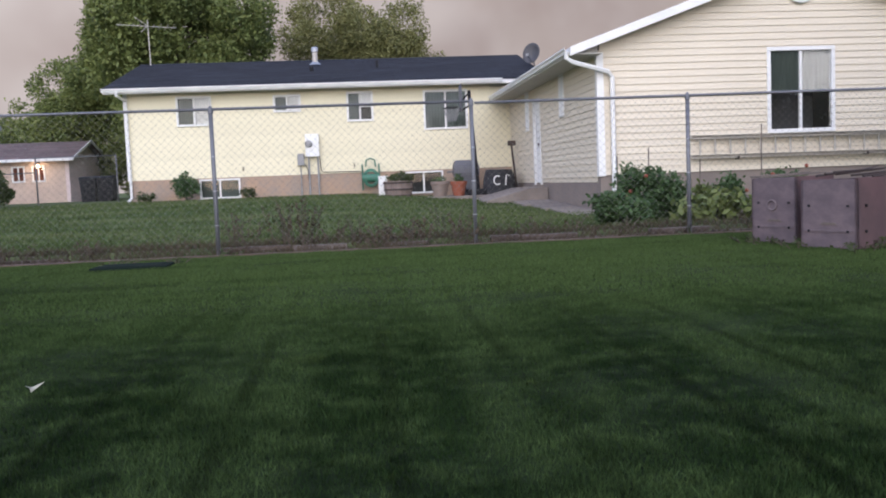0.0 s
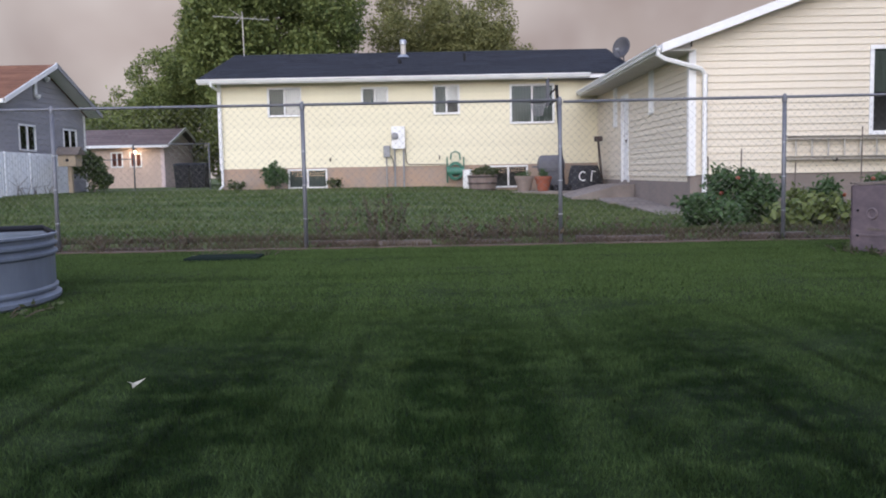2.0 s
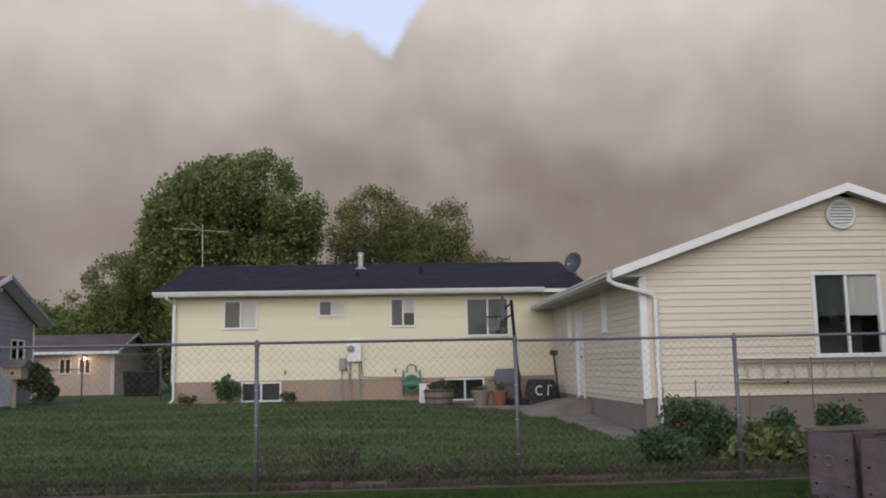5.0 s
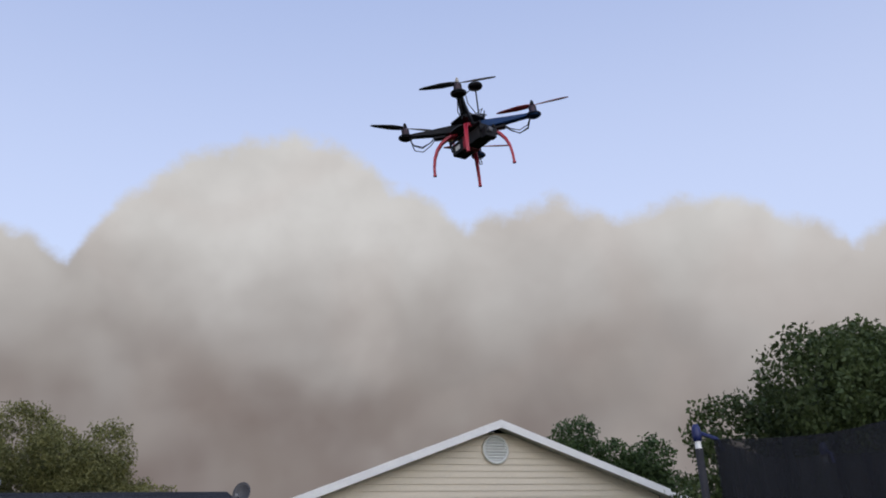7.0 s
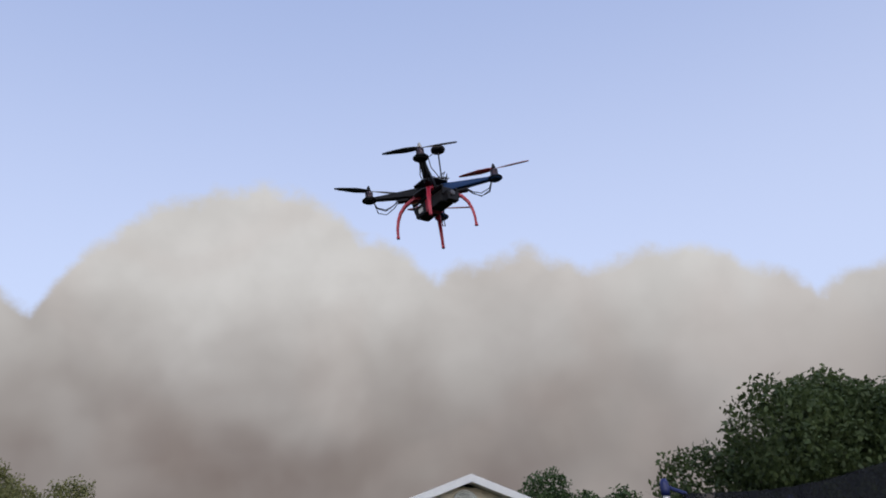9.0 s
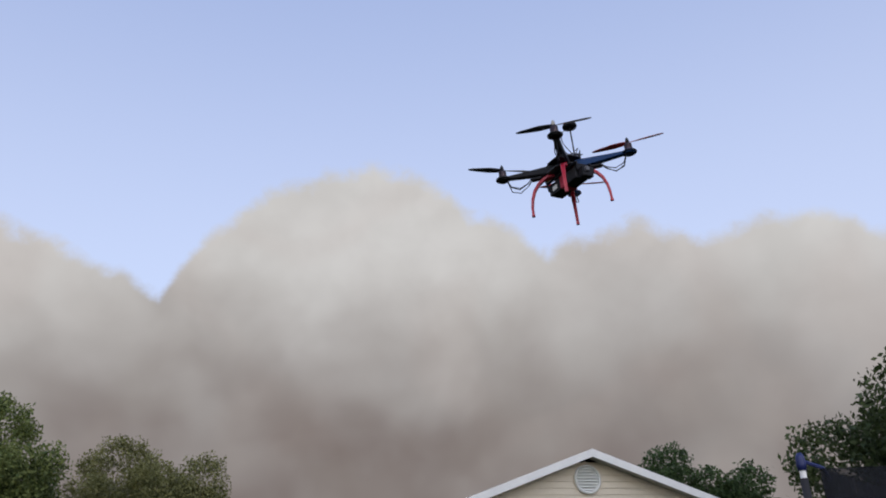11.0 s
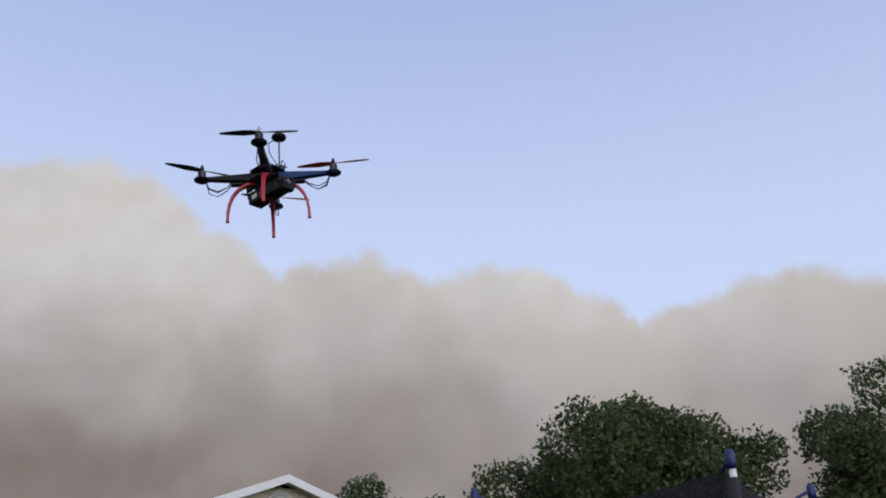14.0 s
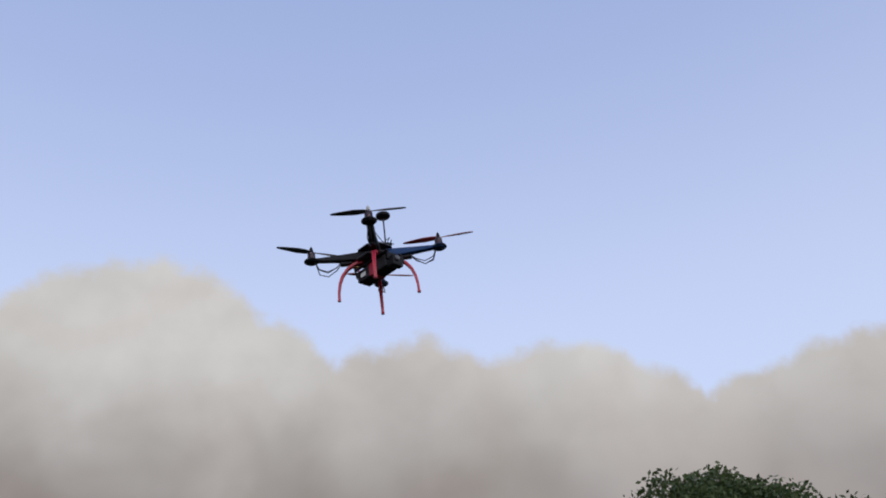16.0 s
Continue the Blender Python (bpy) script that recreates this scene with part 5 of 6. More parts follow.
part("soil", lathe([(0.36, 0.40), (0.05, 0.43)], (1.18, 24.1, 0.335), 20), M_SOIL, b)
rg = np.random.default_rng(44)
foliage("plant", rg, clumps(rg, (1.18, 24.1, 0.90), (0.36, 0.36, 0.14), 7), 900, 0.06, L_WEEDG, b)
w = thing("white_bin", (0.78, 24.4, 0.335), "narrow white plastic bin on the patio", "bin")
part("body", box(0.66, 24.3, 0.335, 0.90, 24.6, 0.92, 0.02), M_TRIM, w)
part("lid", box(0.65, 24.29, 0.92, 0.91, 24.61, 0.96, 0.012), M_TRIM, w)

c = thing("grill", (3.15, 24.9, 0.335), "dark grey covered barbecue grill on the patio", "grill")
bm = bmesh.new()
for i, (z, hx, hy) in enumerate(((0.335, 0.30, 0.24), (0.80, 0.28, 0.22), (0.92, 0.36, 0.27), (1.15, 0.36, 0.26), (1.32, 0.30, 0.16))):
    vs2 = [bm.verts.new((3.15 + sx * hx, 24.9 + sy * hy, z)) for sx, sy in ((-1, -1), (1, -1), (1, 1), (-1, 1))]
    if i:
        for k in range(4):
            bm.faces.new((last[k], last[(k + 1) % 4], vs2[(k + 1) % 4], vs2[k]))
    else:
        bm.faces.new(vs2[::-1])
    last = vs2
bm.faces.new(last)
bmesh.ops.bevel(bm, geom=list(bm.edges), offset=0.03, segments=2, affect="EDGES")
part("cover", bm, M_GREY, c)
part("side_shelf", box(2.62, 24.75, 0.98, 2.82, 25.05, 1.02, 0.008), M_GREY, c)

k = thing("covered_machine", (4.0, 24.2, 0.335), "black tarp-covered yard machine with pale painted marks", "machine")
bm = bmesh.new()
rt = random.Random(8)
rowsv = []
for i in range(7):
    z = 0.335 + 0.66 * i / 6
    pull = 1 - 0.22 * (i / 6) ** 2
    rowsv.append([bm.verts.new((3.98 + 0.46 * pull * math.cos(a) * (1 + 0.06 * rt.random()), 24.2 + 0.34 * pull * math.sin(a) * (1 + 0.06 * rt.random()), z + 0.03 * rt.random())) for a in (2 * math.pi * t / 18 for t in range(18))])
for p, q in zip(rowsv, rowsv[1:]):
    for t in range(18):
        bm.faces.new((p[t], p[(t + 1) % 18], q[(t + 1) % 18], q[t]))
bm.faces.new(rowsv[-1])
bm.faces.new(rowsv[0][::-1])
part("cover", bm, M_DARK, k)
bm = bmesh.new()
sweep([(3.98 - 0.10 + 0.10 * math.cos(a), 24.2 - 0.345, 0.72 + 0.12 * math.sin(a)) for a in (radians(50 + 26 * t) for t in range(11))], 0.016, 5, bm)
part("painted_mark", bm, M_CURTAIN, k, "pale grey paint mark")
part("painted_mark", sweep([(4.10, 24.2 - 0.34, 0.58), (4.13, 24.2 - 0.325, 0.86), (4.22, 24.2 - 0.31, 0.84)], 0.014, 5), M_CURTAIN, k, "pale grey paint mark")
s = thing("leaning_post", (4.42, 24.3, 0.335), "dark upright post with a forked top", "post")
part("shaft", sweep([(4.50, 24.3, 0.335), (4.38, 24.35, 1.72)], 0.035, 8, None, 0.03), M_IRON, s)
part("fork", box(4.28, 24.29, 1.66, 4.50, 24.40, 1.80, 0.02), M_IRON, s)
for i in range(6):
    a, bb = rt.uniform(4.30, 4.6), rt.uniform(23.6, 24.1)
    s = thing("scrap_bag", (a, bb, 0.335), "dark crumpled bag on the patio", "bag", "dark bags by the wall")
    part("bag", lathe([(0.10, 0), (0.17, 0.04), (0.15, 0.10), (0.08, 0.15), (0.02, 0.17)], (a, bb, 0.335), 9), M_DARK, s)

hp = thing("basketball_hoop", (3.28, 24.0, 0.335), "black portable basketball hoop on a leaning pole", "basketball hoop")
part("base", box(3.1, 24.0, 0.335, 3.75, 24.7, 0.50, 0.04), M_BLACK, hp)
part("pole", sweep([(3.40, 24.2, 0.48), (3.30, 24.1, 1.8), (3.20, 24.0, 3.18)], 0.045, 10), M_BLACK, hp)
part("arm", sweep([(3.21, 24.0, 3.12), (2.98, 24.0, 2.90)], 0.025, 8), M_BLACK, hp)
part("arm", sweep([(3.24, 24.02, 2.80), (2.98, 24.0, 2.64)], 0.025, 8), M_BLACK, hp)
part("backboard", box(2.95, 23.72, 2.62, 2.975, 24.28, 3.34, 0.008), M_GREY, hp)
part("rim", sweep([(2.70 + 0.22 * math.cos(a), 24.0 + 0.22 * math.sin(a), 2.72) for a in (2 * math.pi * t / 20 for t in range(21))], 0.012, 6, closed=False), M_BLACK, hp)
bm = bmesh.new()
for t in range(12):
    a, a2 = 2 * math.pi * t / 12, 2 * math.pi * (t + 1.5) / 12
    for q in (a2, 2 * a - a2):
        sweep([(2.70 + 0.22 * math.cos(a), 24.0 + 0.22 * math.sin(a), 2.72), (2.70 + 0.12 * math.cos(q), 24.0 + 0.12 * math.sin(q), 2.36)], 0.006, 4, bm)
part("net", bm, M_GREYBOX, hp, "grey string net")

# ---- things on the near lawn ----
t = thing("stock_tank", (-3.95, 6.22, 0.0), "round ribbed galvanised stock tank full of water", "water tank")
R = 1.10
part("wall", lathe([(r, 0.84 * z) for r, z in ((R + 0.02, 0.0), (R + 0.035, 0.02), (R + 0.035, 0.05), (R, 0.075), (R, 0.085), (R + 0.016, 0.10), (R + 0.016, 0.12), (R, 0.135), (R, 0.38), (R + 0.02, 0.40), (R + 0.02, 0.42), (R - 0.005, 0.44), (R - 0.005, 0.455), (R + 0.02, 0.475), (R + 0.02, 0.495), (R, 0.515), (R, 0.545),
      (R + 0.022, 0.555), (R + 0.022, 0.575), (R - 0.02, 0.575), (R - 0.02, 0.1), (0.02, 0.1))], (-3.95, 6.22, 0), 72), M_TANK, t, smooth=False)
mw, n, l_, p = shader("pool_water")
p.inputs["Base Color"].default_value = (0.10, 0.13, 0.14, 1)
p.inputs["Roughness"].default_value = 0.06
bpn = n.new("ShaderNodeBump")
bpn.inputs["Strength"].default_value = 0.1
l_.new(noise_node(n, l_, 6, 2), bpn.inputs["Height"])
l_.new(bpn.outputs["Normal"], p.inputs["Normal"])
part("water", lathe([(R - 0.022, 0.40), (R - 0.022, 0.435), (0.02, 0.435)], (-3.95, 6.22, 0), 48), mw, t)
hs = thing("pool_hose", (-3.6, 5.9, 0.49), "coiled black pool hose on the tank rim", "hose")
bm = bmesh.new()
sweep([(-3.62 + (0.30 - 0.012 * i * 0.4) * math.cos(i * 0.42), 5.95 + 0.26 * math.sin(i * 0.42), 0.51 + 0.0028 * i) for i in range(46)], 0.030, 8, bm)
part("coil", bm, M_BLACK, hs, smooth=True)
part("hose_end", sweep([(-3.4, 6.1, 0.53), (-3.0, 6.6, 0.515), (-2.92, 6.62, 0.47)], 0.022, 8), M_BLACK, hs)

v = thing("valve_box", (-2.3, 9.45, 0.0), "flat dark green buried valve box in the lawn", "valve box")
bm = box(-2.72, 9.20, -0.05, -1.95, 9.66, 0.024, 0.01)
part("body", bm, M_MATT, v)
part("lid", box(-2.66, 9.25, 0.024, -2.01, 9.61, 0.030, 0.003), M_MATT, v)
lf = thing("fallen_leaf", (-1.27, 3.53, 0.045), "pale dry curled leaf on the lawn", "leaf")
bm = bmesh.new()
vs = [bm.verts.new((-1.27 + 0.8 * a, 3.50 + b_, 0.04 + c_)) for a, b_, c_ in ((-0.045, 0, 0.012), (-0.02, 0.02, 0.0), (0.012, 0.018, 0.006), (0.05, 0.01, 0.022), (0.015, -0.015, 0.0), (0.0, -0.035, -0.01), (-0.015, -0.012, 0.004))]
bm.faces.new(vs)
bmesh.ops.solidify(bm, geom=list(bm.faces), thickness=0.003)
part("blade", bm, M_WHITEB, lf)


def crate(origin, a, b, wa, wb, h, material, label, seed):
    """A weathered bin of four panels with corner posts, bolts and hand slots, set askew."""
    o, a, b = Vector((*origin, 0)), Vector((*a, 0)).normalized(), Vector((*b, 0)).normalized()
    c = thing("crate", o, label, "crate", "weathered crates by the fence")
    up = Vector((0, 0, 1))
    def slab(s, d, w, n, zlo, zhi, th, mat, nm, lab=""):
        bm = prism([s + up * zlo, s + d * w + up * zlo, s + d * w + up * zhi, s + up * zhi], n * th)
        bmesh.ops.bevel(bm, geom=list(bm.edges), offset=0.008, segments=2, affect="EDGES")
        return part(nm, bm, mat, c, lab)
    slab(o, a, wa, b, 0.0, h, 0.04, material, "front_panel")
    slab(o + a * wa, b, wb, -a, 0.0, h + 0.01, 0.04, M_CRATE_RED, "side_panel", "reddish side panel")
    slab(o, b, wb, a, 0.0, h, 0.04, material, "side_panel")
    slab(o + b * (wb - 0.04), a, wa, b, 0.0, h, 0.04, material, "back_panel")
    part("filling", prism([o + a * 0.05 + b * 0.05 + up * (h - 0.10), o + a * (wa - 0.05) + b * 0.05 + up * (h - 0.08), o + a * (wa - 0.05) + b * (wb - 0.05) + up * (h - 0.07), o + a * 0.05 + b * (wb - 0.05) + up * (h - 0.1)], (0, 0, -0.3)), M_SOIL, c)
    for u in (0.1, wa - 0.09):
        for z in (0.16, h * 0.62):
            p = o + a * u - b * 0.006 + up * z
            part("bolt", sweep([p, p - b * 0.012], 0.012, 8), M_BLACK, c)
    for u in (0.12, 0.5):
        for z in (0.16, h * 0.62):
            p = o + a * (wa + 0.006) + b * u + up * z
            part("bolt", sweep([p, p + a * 0.012], 0.014, 8), M_BLACK, c)
    p = o + a * (wa * 0.5) - b * 0.004 + up * 0.22
    part("slot", prism([p - a * 0.08, p + a * 0.10, p + a * 0.07 + up * 0.02, p - a * 0.05 + up * 0.025], -b * 0.004), M_STICK, c)
    # a round moulded mark on the front panel
    p = o + a * (wa * 0.47) - b * 0.003 + up * (h * 0.58)
    if seed == 1:
        part("emblem", sweep([p + (a * math.cos(t) + up * math.sin(t)) * 0.05 for t in (2 * math.pi * k / 20 for k in range(21))], 0.012, 6, closed=False), M_CRATE_PALE, c, "faint moulded ring")
    part("lower_rail", prism([p - a * (wa * 0.40) - up * (h * 0.34), p + a * (wa * 0.45) - up * (h * 0.34), p + a * (wa * 0.45) - up * (h * 0.31), p - a * (wa * 0.40) - up * (h * 0.31)], -b * 0.006), M_CRATE_PALE, c)
    return c


DA, DB = (0.425, -0.905), (0.905, 0.425)
crate((4.16, 8.96), DA, DB, 0.56, 0.60, 0.665, M_CRATE, "weathered pinkish grey crate by the fence", 1)
crate((4.26, 8.12), DA, DB, 0.60, 1.3, 0.64, M_CRATE, "larger weathered pinkish grey crate of branches", 2)
for i in range(9):
    x, y = 4.75 + 0.5 * rt.random(), 8.0 + 0.35 * rt.random()
    s = thing("branch", (x, y, 0.7), "dark broken branch lying on the crate", "branch", "branches on the crate")
    part("stick", sweep([(x - 0.28, y - 0.10 + 0.1 * rt.random(), 0.65 + 0.008 * i), (x + 0.02, y, 0.675 + 0.006 * i), (x + 0.30, y + 0.2 * rt.random(), 0.68 + 0.010 * i)], 0.013, 6, None, 0.006), M_IRON, s)
for i in range(3):
    s = thing("plank_offcut", (4.4, 8.9, 0.67), "thin dark wooden offcut laid across the crate", "plank", "offcuts on the crate")
    part("board", prism([(4.20, 8.85 + 0.08 * i, 0.667 + 0.004 * i), (4.20, 8.90 + 0.08 * i, 0.667 + 0.004 * i), (4.20, 8.90 + 0.08 * i, 0.680 + 0.004 * i), (4.20, 8.85 + 0.08 * i, 0.680 + 0.004 * i)], (0.62, -0.25 + 0.1 * i, 0.03)), M_STICK, s)

# ---- trampoline ----
TC, TR = Vector((6.43, 5.09, 0)), 1.556
tp = thing("trampoline", TC, "trampoline with dark safety net and padded poles", "trampoline")
ang0 = math.atan2(5.8 - TC.y, 5.05 - TC.x)
angs = [ang0 + i * math.pi / 2 for i in range(4)]
TOPZ = 2.62
for a in angs:
    d = Vector((math.cos(a), math.sin(a), 0))
    p = TC + d * TR
    po = part("pole", sweep([p, p + Vector((0, 0, TOPZ))], 0.022, 10), M_GALV, tp)
    part("foam_sleeve", sweep([p + Vector((0, 0, 0.8)), p + Vector((0, 0, TOPZ - 0.17))], 0.032, 12), M_DARK, po, smooth=True)
    part("band", sweep([p + Vector((0, 0, TOPZ - 0.17)), p + Vector((0, 0, TOPZ - 0.10))], 0.026, 12), M_CURTAIN, po, "white band")
    part("cap", lathe([(0.034, TOPZ - 0.11), (0.040, TOPZ - 0.06), (0.036, TOPZ + 0.0), (0.02, TOPZ + 0.03)], p, 14), M_NAVY, po, "blue vinyl cap", smooth=True)
    part("cap_strap", sweep([p + Vector((0, 0, TOPZ - 0.03)), p - d * 0.16 + Vector((0, 0, TOPZ - 0.10)), p - d * 0.2 + Vector((0, 0, TOPZ - 0.2))], 0.016, 6), M_NAVY, po)
    part("leg", sweep([p + Vector((0, 0, 0.85)), p + Vector((0, 0, 0.02)), p - d * 0.5 + Vector((0, 0, 0.02))], 0.022, 8), M_GALV, tp)
bm = bmesh.new()
cols = []
for i in range(97):
    a = ang0 + 2 * math.pi * i / 96
    k = (i % 24) / 24
    sag = 0.10 * 4 * k * (1 - k)
    rr = (TR - 0.14) * (math.cos(math.pi / 4) / math.cos((k - 0.5) * math.pi / 2)) + 0.02 * math.sin(i * 2.1)
    cols.append([bm.verts.new((TC.x + rr * math.cos(a), TC.y + rr * math.sin(a), 0.85 + (TOPZ - 0.10 - sag - 0.85) * j / 6)) for j in range(7)])
for p, q in zip(cols, cols[1:]):
    for j in range(6):
        bm.faces.new((p[j], q[j], q[j + 1], p[j + 1]))
part("safety_net", bm, M_NET, tp, "dark mesh safety net", smooth=True)
part("mat", lathe([(TR - 0.5, 0.86), (TR - 0.5, 0.87), (0.1, 0.865)], TC, 40), M_BLACK, tp)
part("spring_pad", lathe([(TR - 0.52, 0.87), (TR - 0.52, 0.90), (TR - 0.25, 0.90), (TR - 0.2, 0.86), (TR - 0.25, 0.85)], TC, 40), M_NAVY, tp)

# ---- neighbours on the left ----
nb = thing("neighbour_house", (-15, 28.3, 0.3), "slate grey sided house with rust brown roof", "house")
NX = -12.0
n_holes = [(25.45, 26.38, 1.74, 2.52), (28.42, 29.38, 1.83, 2.50)]
nw = part("wall", wall_core("x", NX - 0.2, 0.2, 24.27, 30.2, 0.0, 3.06, [(25.44, 26.5, 1.74, 2.52), (28.45, 29.5, 1.86, 2.53)]), M_GREYSIDE, nb)
planks(nw, "x", NX, 24.27, 30.2, 0.2, 4.25, [(25.44, 26.5, 1.74, 2.52), (28.45, 29.5, 1.86, 2.53)], M_GREYSIDE, 0.16, (27.15, 4.25, 0.385), 1)
part("gable_end", prism([(NX - 0.2, 24.2, 3.06), (NX - 0.2, 30.25, 3.06), (NX - 0.2, 27.15, 4.22)], (0.2, 0, 0)), M_GREYSIDE, nb)
part("wall", box(-22, 24.27, 0, NX - 0.2, 24.47, 3.06), M_GREYSIDE, nb)
part("wall", box(-22, 30.0, 0, NX - 0.2, 30.2, 3.06), M_GREYSIDE, nb)
part("wall", box(-22.2, 24.27, 0, -22, 30.2, 3.06), M_GREYSIDE, nb)
for y0 in (23.75, 30.6):
    roof_slab((-22.4, y0, 3.06), (-22.4, 27.15, 4.37), (10.9, 0, 0), 0.05, 26, "roof", nb, M_REDROOF)
    part("rake_board", prism([(NX + 0.48, y0, 2.96), (NX + 0.48, y0, 3.10), (NX + 0.48, 27.15, 4.42), (NX + 0.48, 27.15, 4.26)], (0.03, 0, 0)), M_GREYBOX if y0 > 30 else M_TRIM, nb)
for y0 in (23.75, 30.6):
    part("soffit", prism([(NX + 0.02, y0, 3.06 - 0.055), (NX + 0.02, 27.15, 4.37 - 0.055), (NX + 0.02, 27.15, 4.37 - 0.075), (NX + 0.02, y0, 3.06 - 0.075)], (0.45, 0, 0)), M_TRIM, nb)
part("gutter", box(-22.4, 23.67, 2.96, NX + 0.48, 23.77, 3.07, 0.01), M_TRIM, nb)
part("corner_board", box(NX - 0.05, 30.12, 0.2, NX + 0.034, 30.23, 3.04, 0.005), M_TRIM, nb)
for a, b_, c_, d_ in ((25.44, 26.5, 1.74, 2.52), (28.45, 29.5, 1.86, 2.53)):
    wnd = new("window")
    wnd.parent = nb
    wnd.location = Vector((NX, a, c_)) - spot(nb)
    bm = bmesh.new()
    for q in ((a, b_, d_ - 0.05, d_), (a, b_, c_, c_ + 0.05), (a, a + 0.045, c_, d_), (b_ - 0.045, b_, c_, d_), ((a + b_) / 2 - 0.02, (a + b_) / 2 + 0.02, c_, d_)):
        box(NX - 0.02, q[0], q[2], NX + 0.036, q[1], q[3], 0.003, bm)
    part("window_frame", bm, M_TRIM, wnd)
    for q in ((a + 0.06, (a + b_) / 2 - 0.03), ((a + b_) / 2 + 0.03, b_ - 0.06)):
        g = part("pane", box(NX + 0.008, q[0], c_ + 0.04, NX + 0.014, q[1], d_ - 0.04), M_GLASS, wnd)
        g.visible_shadow = False
    # dark panel again in place of an unlit interior
    part("room_dark_panel", box(NX - 1.0, a - 0.1, c_ - 0.1, NX - 0.95, b_ + 0.1, d_ + 0.1), M_ROOM, wnd)
fl = thing("flood_lamp", (NX + 0.05, 26.9, 3.6), "white twin floodlight under the gable peak", "lamp")
part("bracket", box(NX + 0.02, 26.5, 3.40, NX + 0.08, 26.66, 3.85, 0.01), M_TRIM, fl)
for y, z in ((26.58, 3.36), (27.3, 3.95)):
    bm = lathe([(0.03, 0), (0.09, 0.06), (0.10, 0.14), (0.02, 0.15)], (NX + 0.1, y, z - 0.07), 12)
    part("lamp_head", bm, M_TRIM, fl)
rv = thing("roof_vent_box", (-15.2, 25.9, 3.85), "dark box vent on the brown roof", "vent")
part("hood", box(-15.5, 25.65, 3.75, -14.9, 26.1, 4.05, 0.04), M_BLACK, rv)

wf = thing("white_fence", (-11.6, 24, 0.2), "white vinyl privacy fence beside the grey house", "fence")
y = 16.45
while y < 27.0:
    z = g0(-11.6, y)
    part("panel", box(-11.62, y, z - 0.15, -11.58, y + 1.42, 1.66, 0.006), M_WHITEWALL, wf)
    for i in range(9):
        part("board", box(-11.58, y + 0.01 + i * 0.157, z - 0.05, -11.565, y + 0.157 + i * 0.157 - 0.008, 1.62), M_WHITEWALL, wf)
    part("post", box(-11.66, y - 0.06, z - 0.2, -11.54, y + 0.06, 1.665, 0.012), M_WHITEWALL, wf)
    y += 1.45
rb = random.Random(4)
br = thing("dead_vine", (-11.5, 25.5, 0.3), "thin bare vine twigs against the white fence", "vine")
bm = bmesh.new()
for i in range(14):
    y, z = rb.uniform(24.0, 26.5), g0(-11.5, 25)
    sweep([(-11.5, y, z), (-11.48, y + rb.uniform(-0.3, 0.3), z + 0.2), (-11.5, y + rb.uniform(-0.8, 0.8), z + rb.uniform(0.15, 0.6))], 0.012, 5, bm, 0.004)
part("twigs", bm, M_STICK, br)

bx_ = thing("nest_box", (-10.9, 26.3, 0.4), "pale wooden nest box with sloping roof on a post", "nest box")
zb = g0(-10.9, 26.3)
part("post", box(-10.98, 26.24, zb - 0.2, -10.86, 26.36, 1.35, 0.01), M_WOOD, bx_)
part("cabin", box(-11.18, 26.06, 1.28, -10.66, 26.54, 1.62, 0.01), M_WOOD, bx_)
part("lid", prism([(-11.25, 25.98, 1.62), (-11.25, 26.62, 1.62), (-11.25, 26.3, 1.86)], (0.68, 0, 0)), M_STICK, bx_)
part("entrance", sweep([(-10.9, 26.055, 1.46), (-10.9, 26.045, 1.46)], 0.05, 12), M_BLACK, bx_)
shrub((-11.0, 28.2), (0.50, 0.5, 0.75), 3000, 0.10, L_DARK, "dark green bush behind the nest box", 41)

sh = thing("shed", (-13.9, 42.5, 0.3), "mauve shed with lamplit peach front and brown roof", "shed")
SX0, SX1, SY0, SY1 = -17.5, -12.35, 40.0, 45.0
fh = [(-14.75, -14.2, 1.40, 2.1), (-13.9, -13.35, 1.40, 2.1)]
part("front_wall", wall_core("y", SY0, 0.15, SX0, SX1 - 0.15, 0.0, 2.36, fh), M_PEACH, sh, "front wall in lamplit peach")
pw = part("end_wall", box(SX1 - 0.15, SY0, 0.0, SX1, SY1, 2.36), M_MAUVE, sh)
part("gable_end", prism([(SX1 - 0.15, SY0, 2.36), (SX1 - 0.15, SY1, 2.36), (SX1 - 0.15, 42.5, 3.12)], (0.15, 0, 0)), M_MAUVE, sh)
planks(pw, "x", SX1, SY0 + 0.02, SY1 - 0.02, 0.25, 3.1, [], M_MAUVE, 0.22, (42.5, 3.1, 0.30), 1)
part("wall", box(SX0, SY1 - 0.15, 0, SX1 - 0.15, SY1, 2.36), M_MAUVE, sh)
part("wall", box(SX0 - 0.15, SY0, 0, SX0, SY1, 2.36), M_MAUVE, sh)
for y0 in (39.6, 45.4):
    roof_slab((SX0 - 0.3, y0, 2.36), (SX0 - 0.3, 42.5, 3.24), (SX1 - SX0 + 0.6, 0, 0), 0.05, 16, "roof", sh, M_BROWNROOF)
    part("rake_board", prism([(SX1 + 0.3, y0, 2.27), (SX1 + 0.3, y0, 2.40), (SX1 + 0.3, 42.5, 3.29), (SX1 + 0.3, 42.5, 3.15)], (0.03, 0, 0)), M_TRIM, sh)
part("fascia", box(SX0 - 0.3, 39.56, 2.27, SX1 + 0.3, 39.60, 2.39, 0.004), M_TRIM, sh)
for a, b_, c_, d_ in fh:
    window(sh, "y", SY0, a, b_, c_, d_, ("brown", "brown"), trim=0.06)
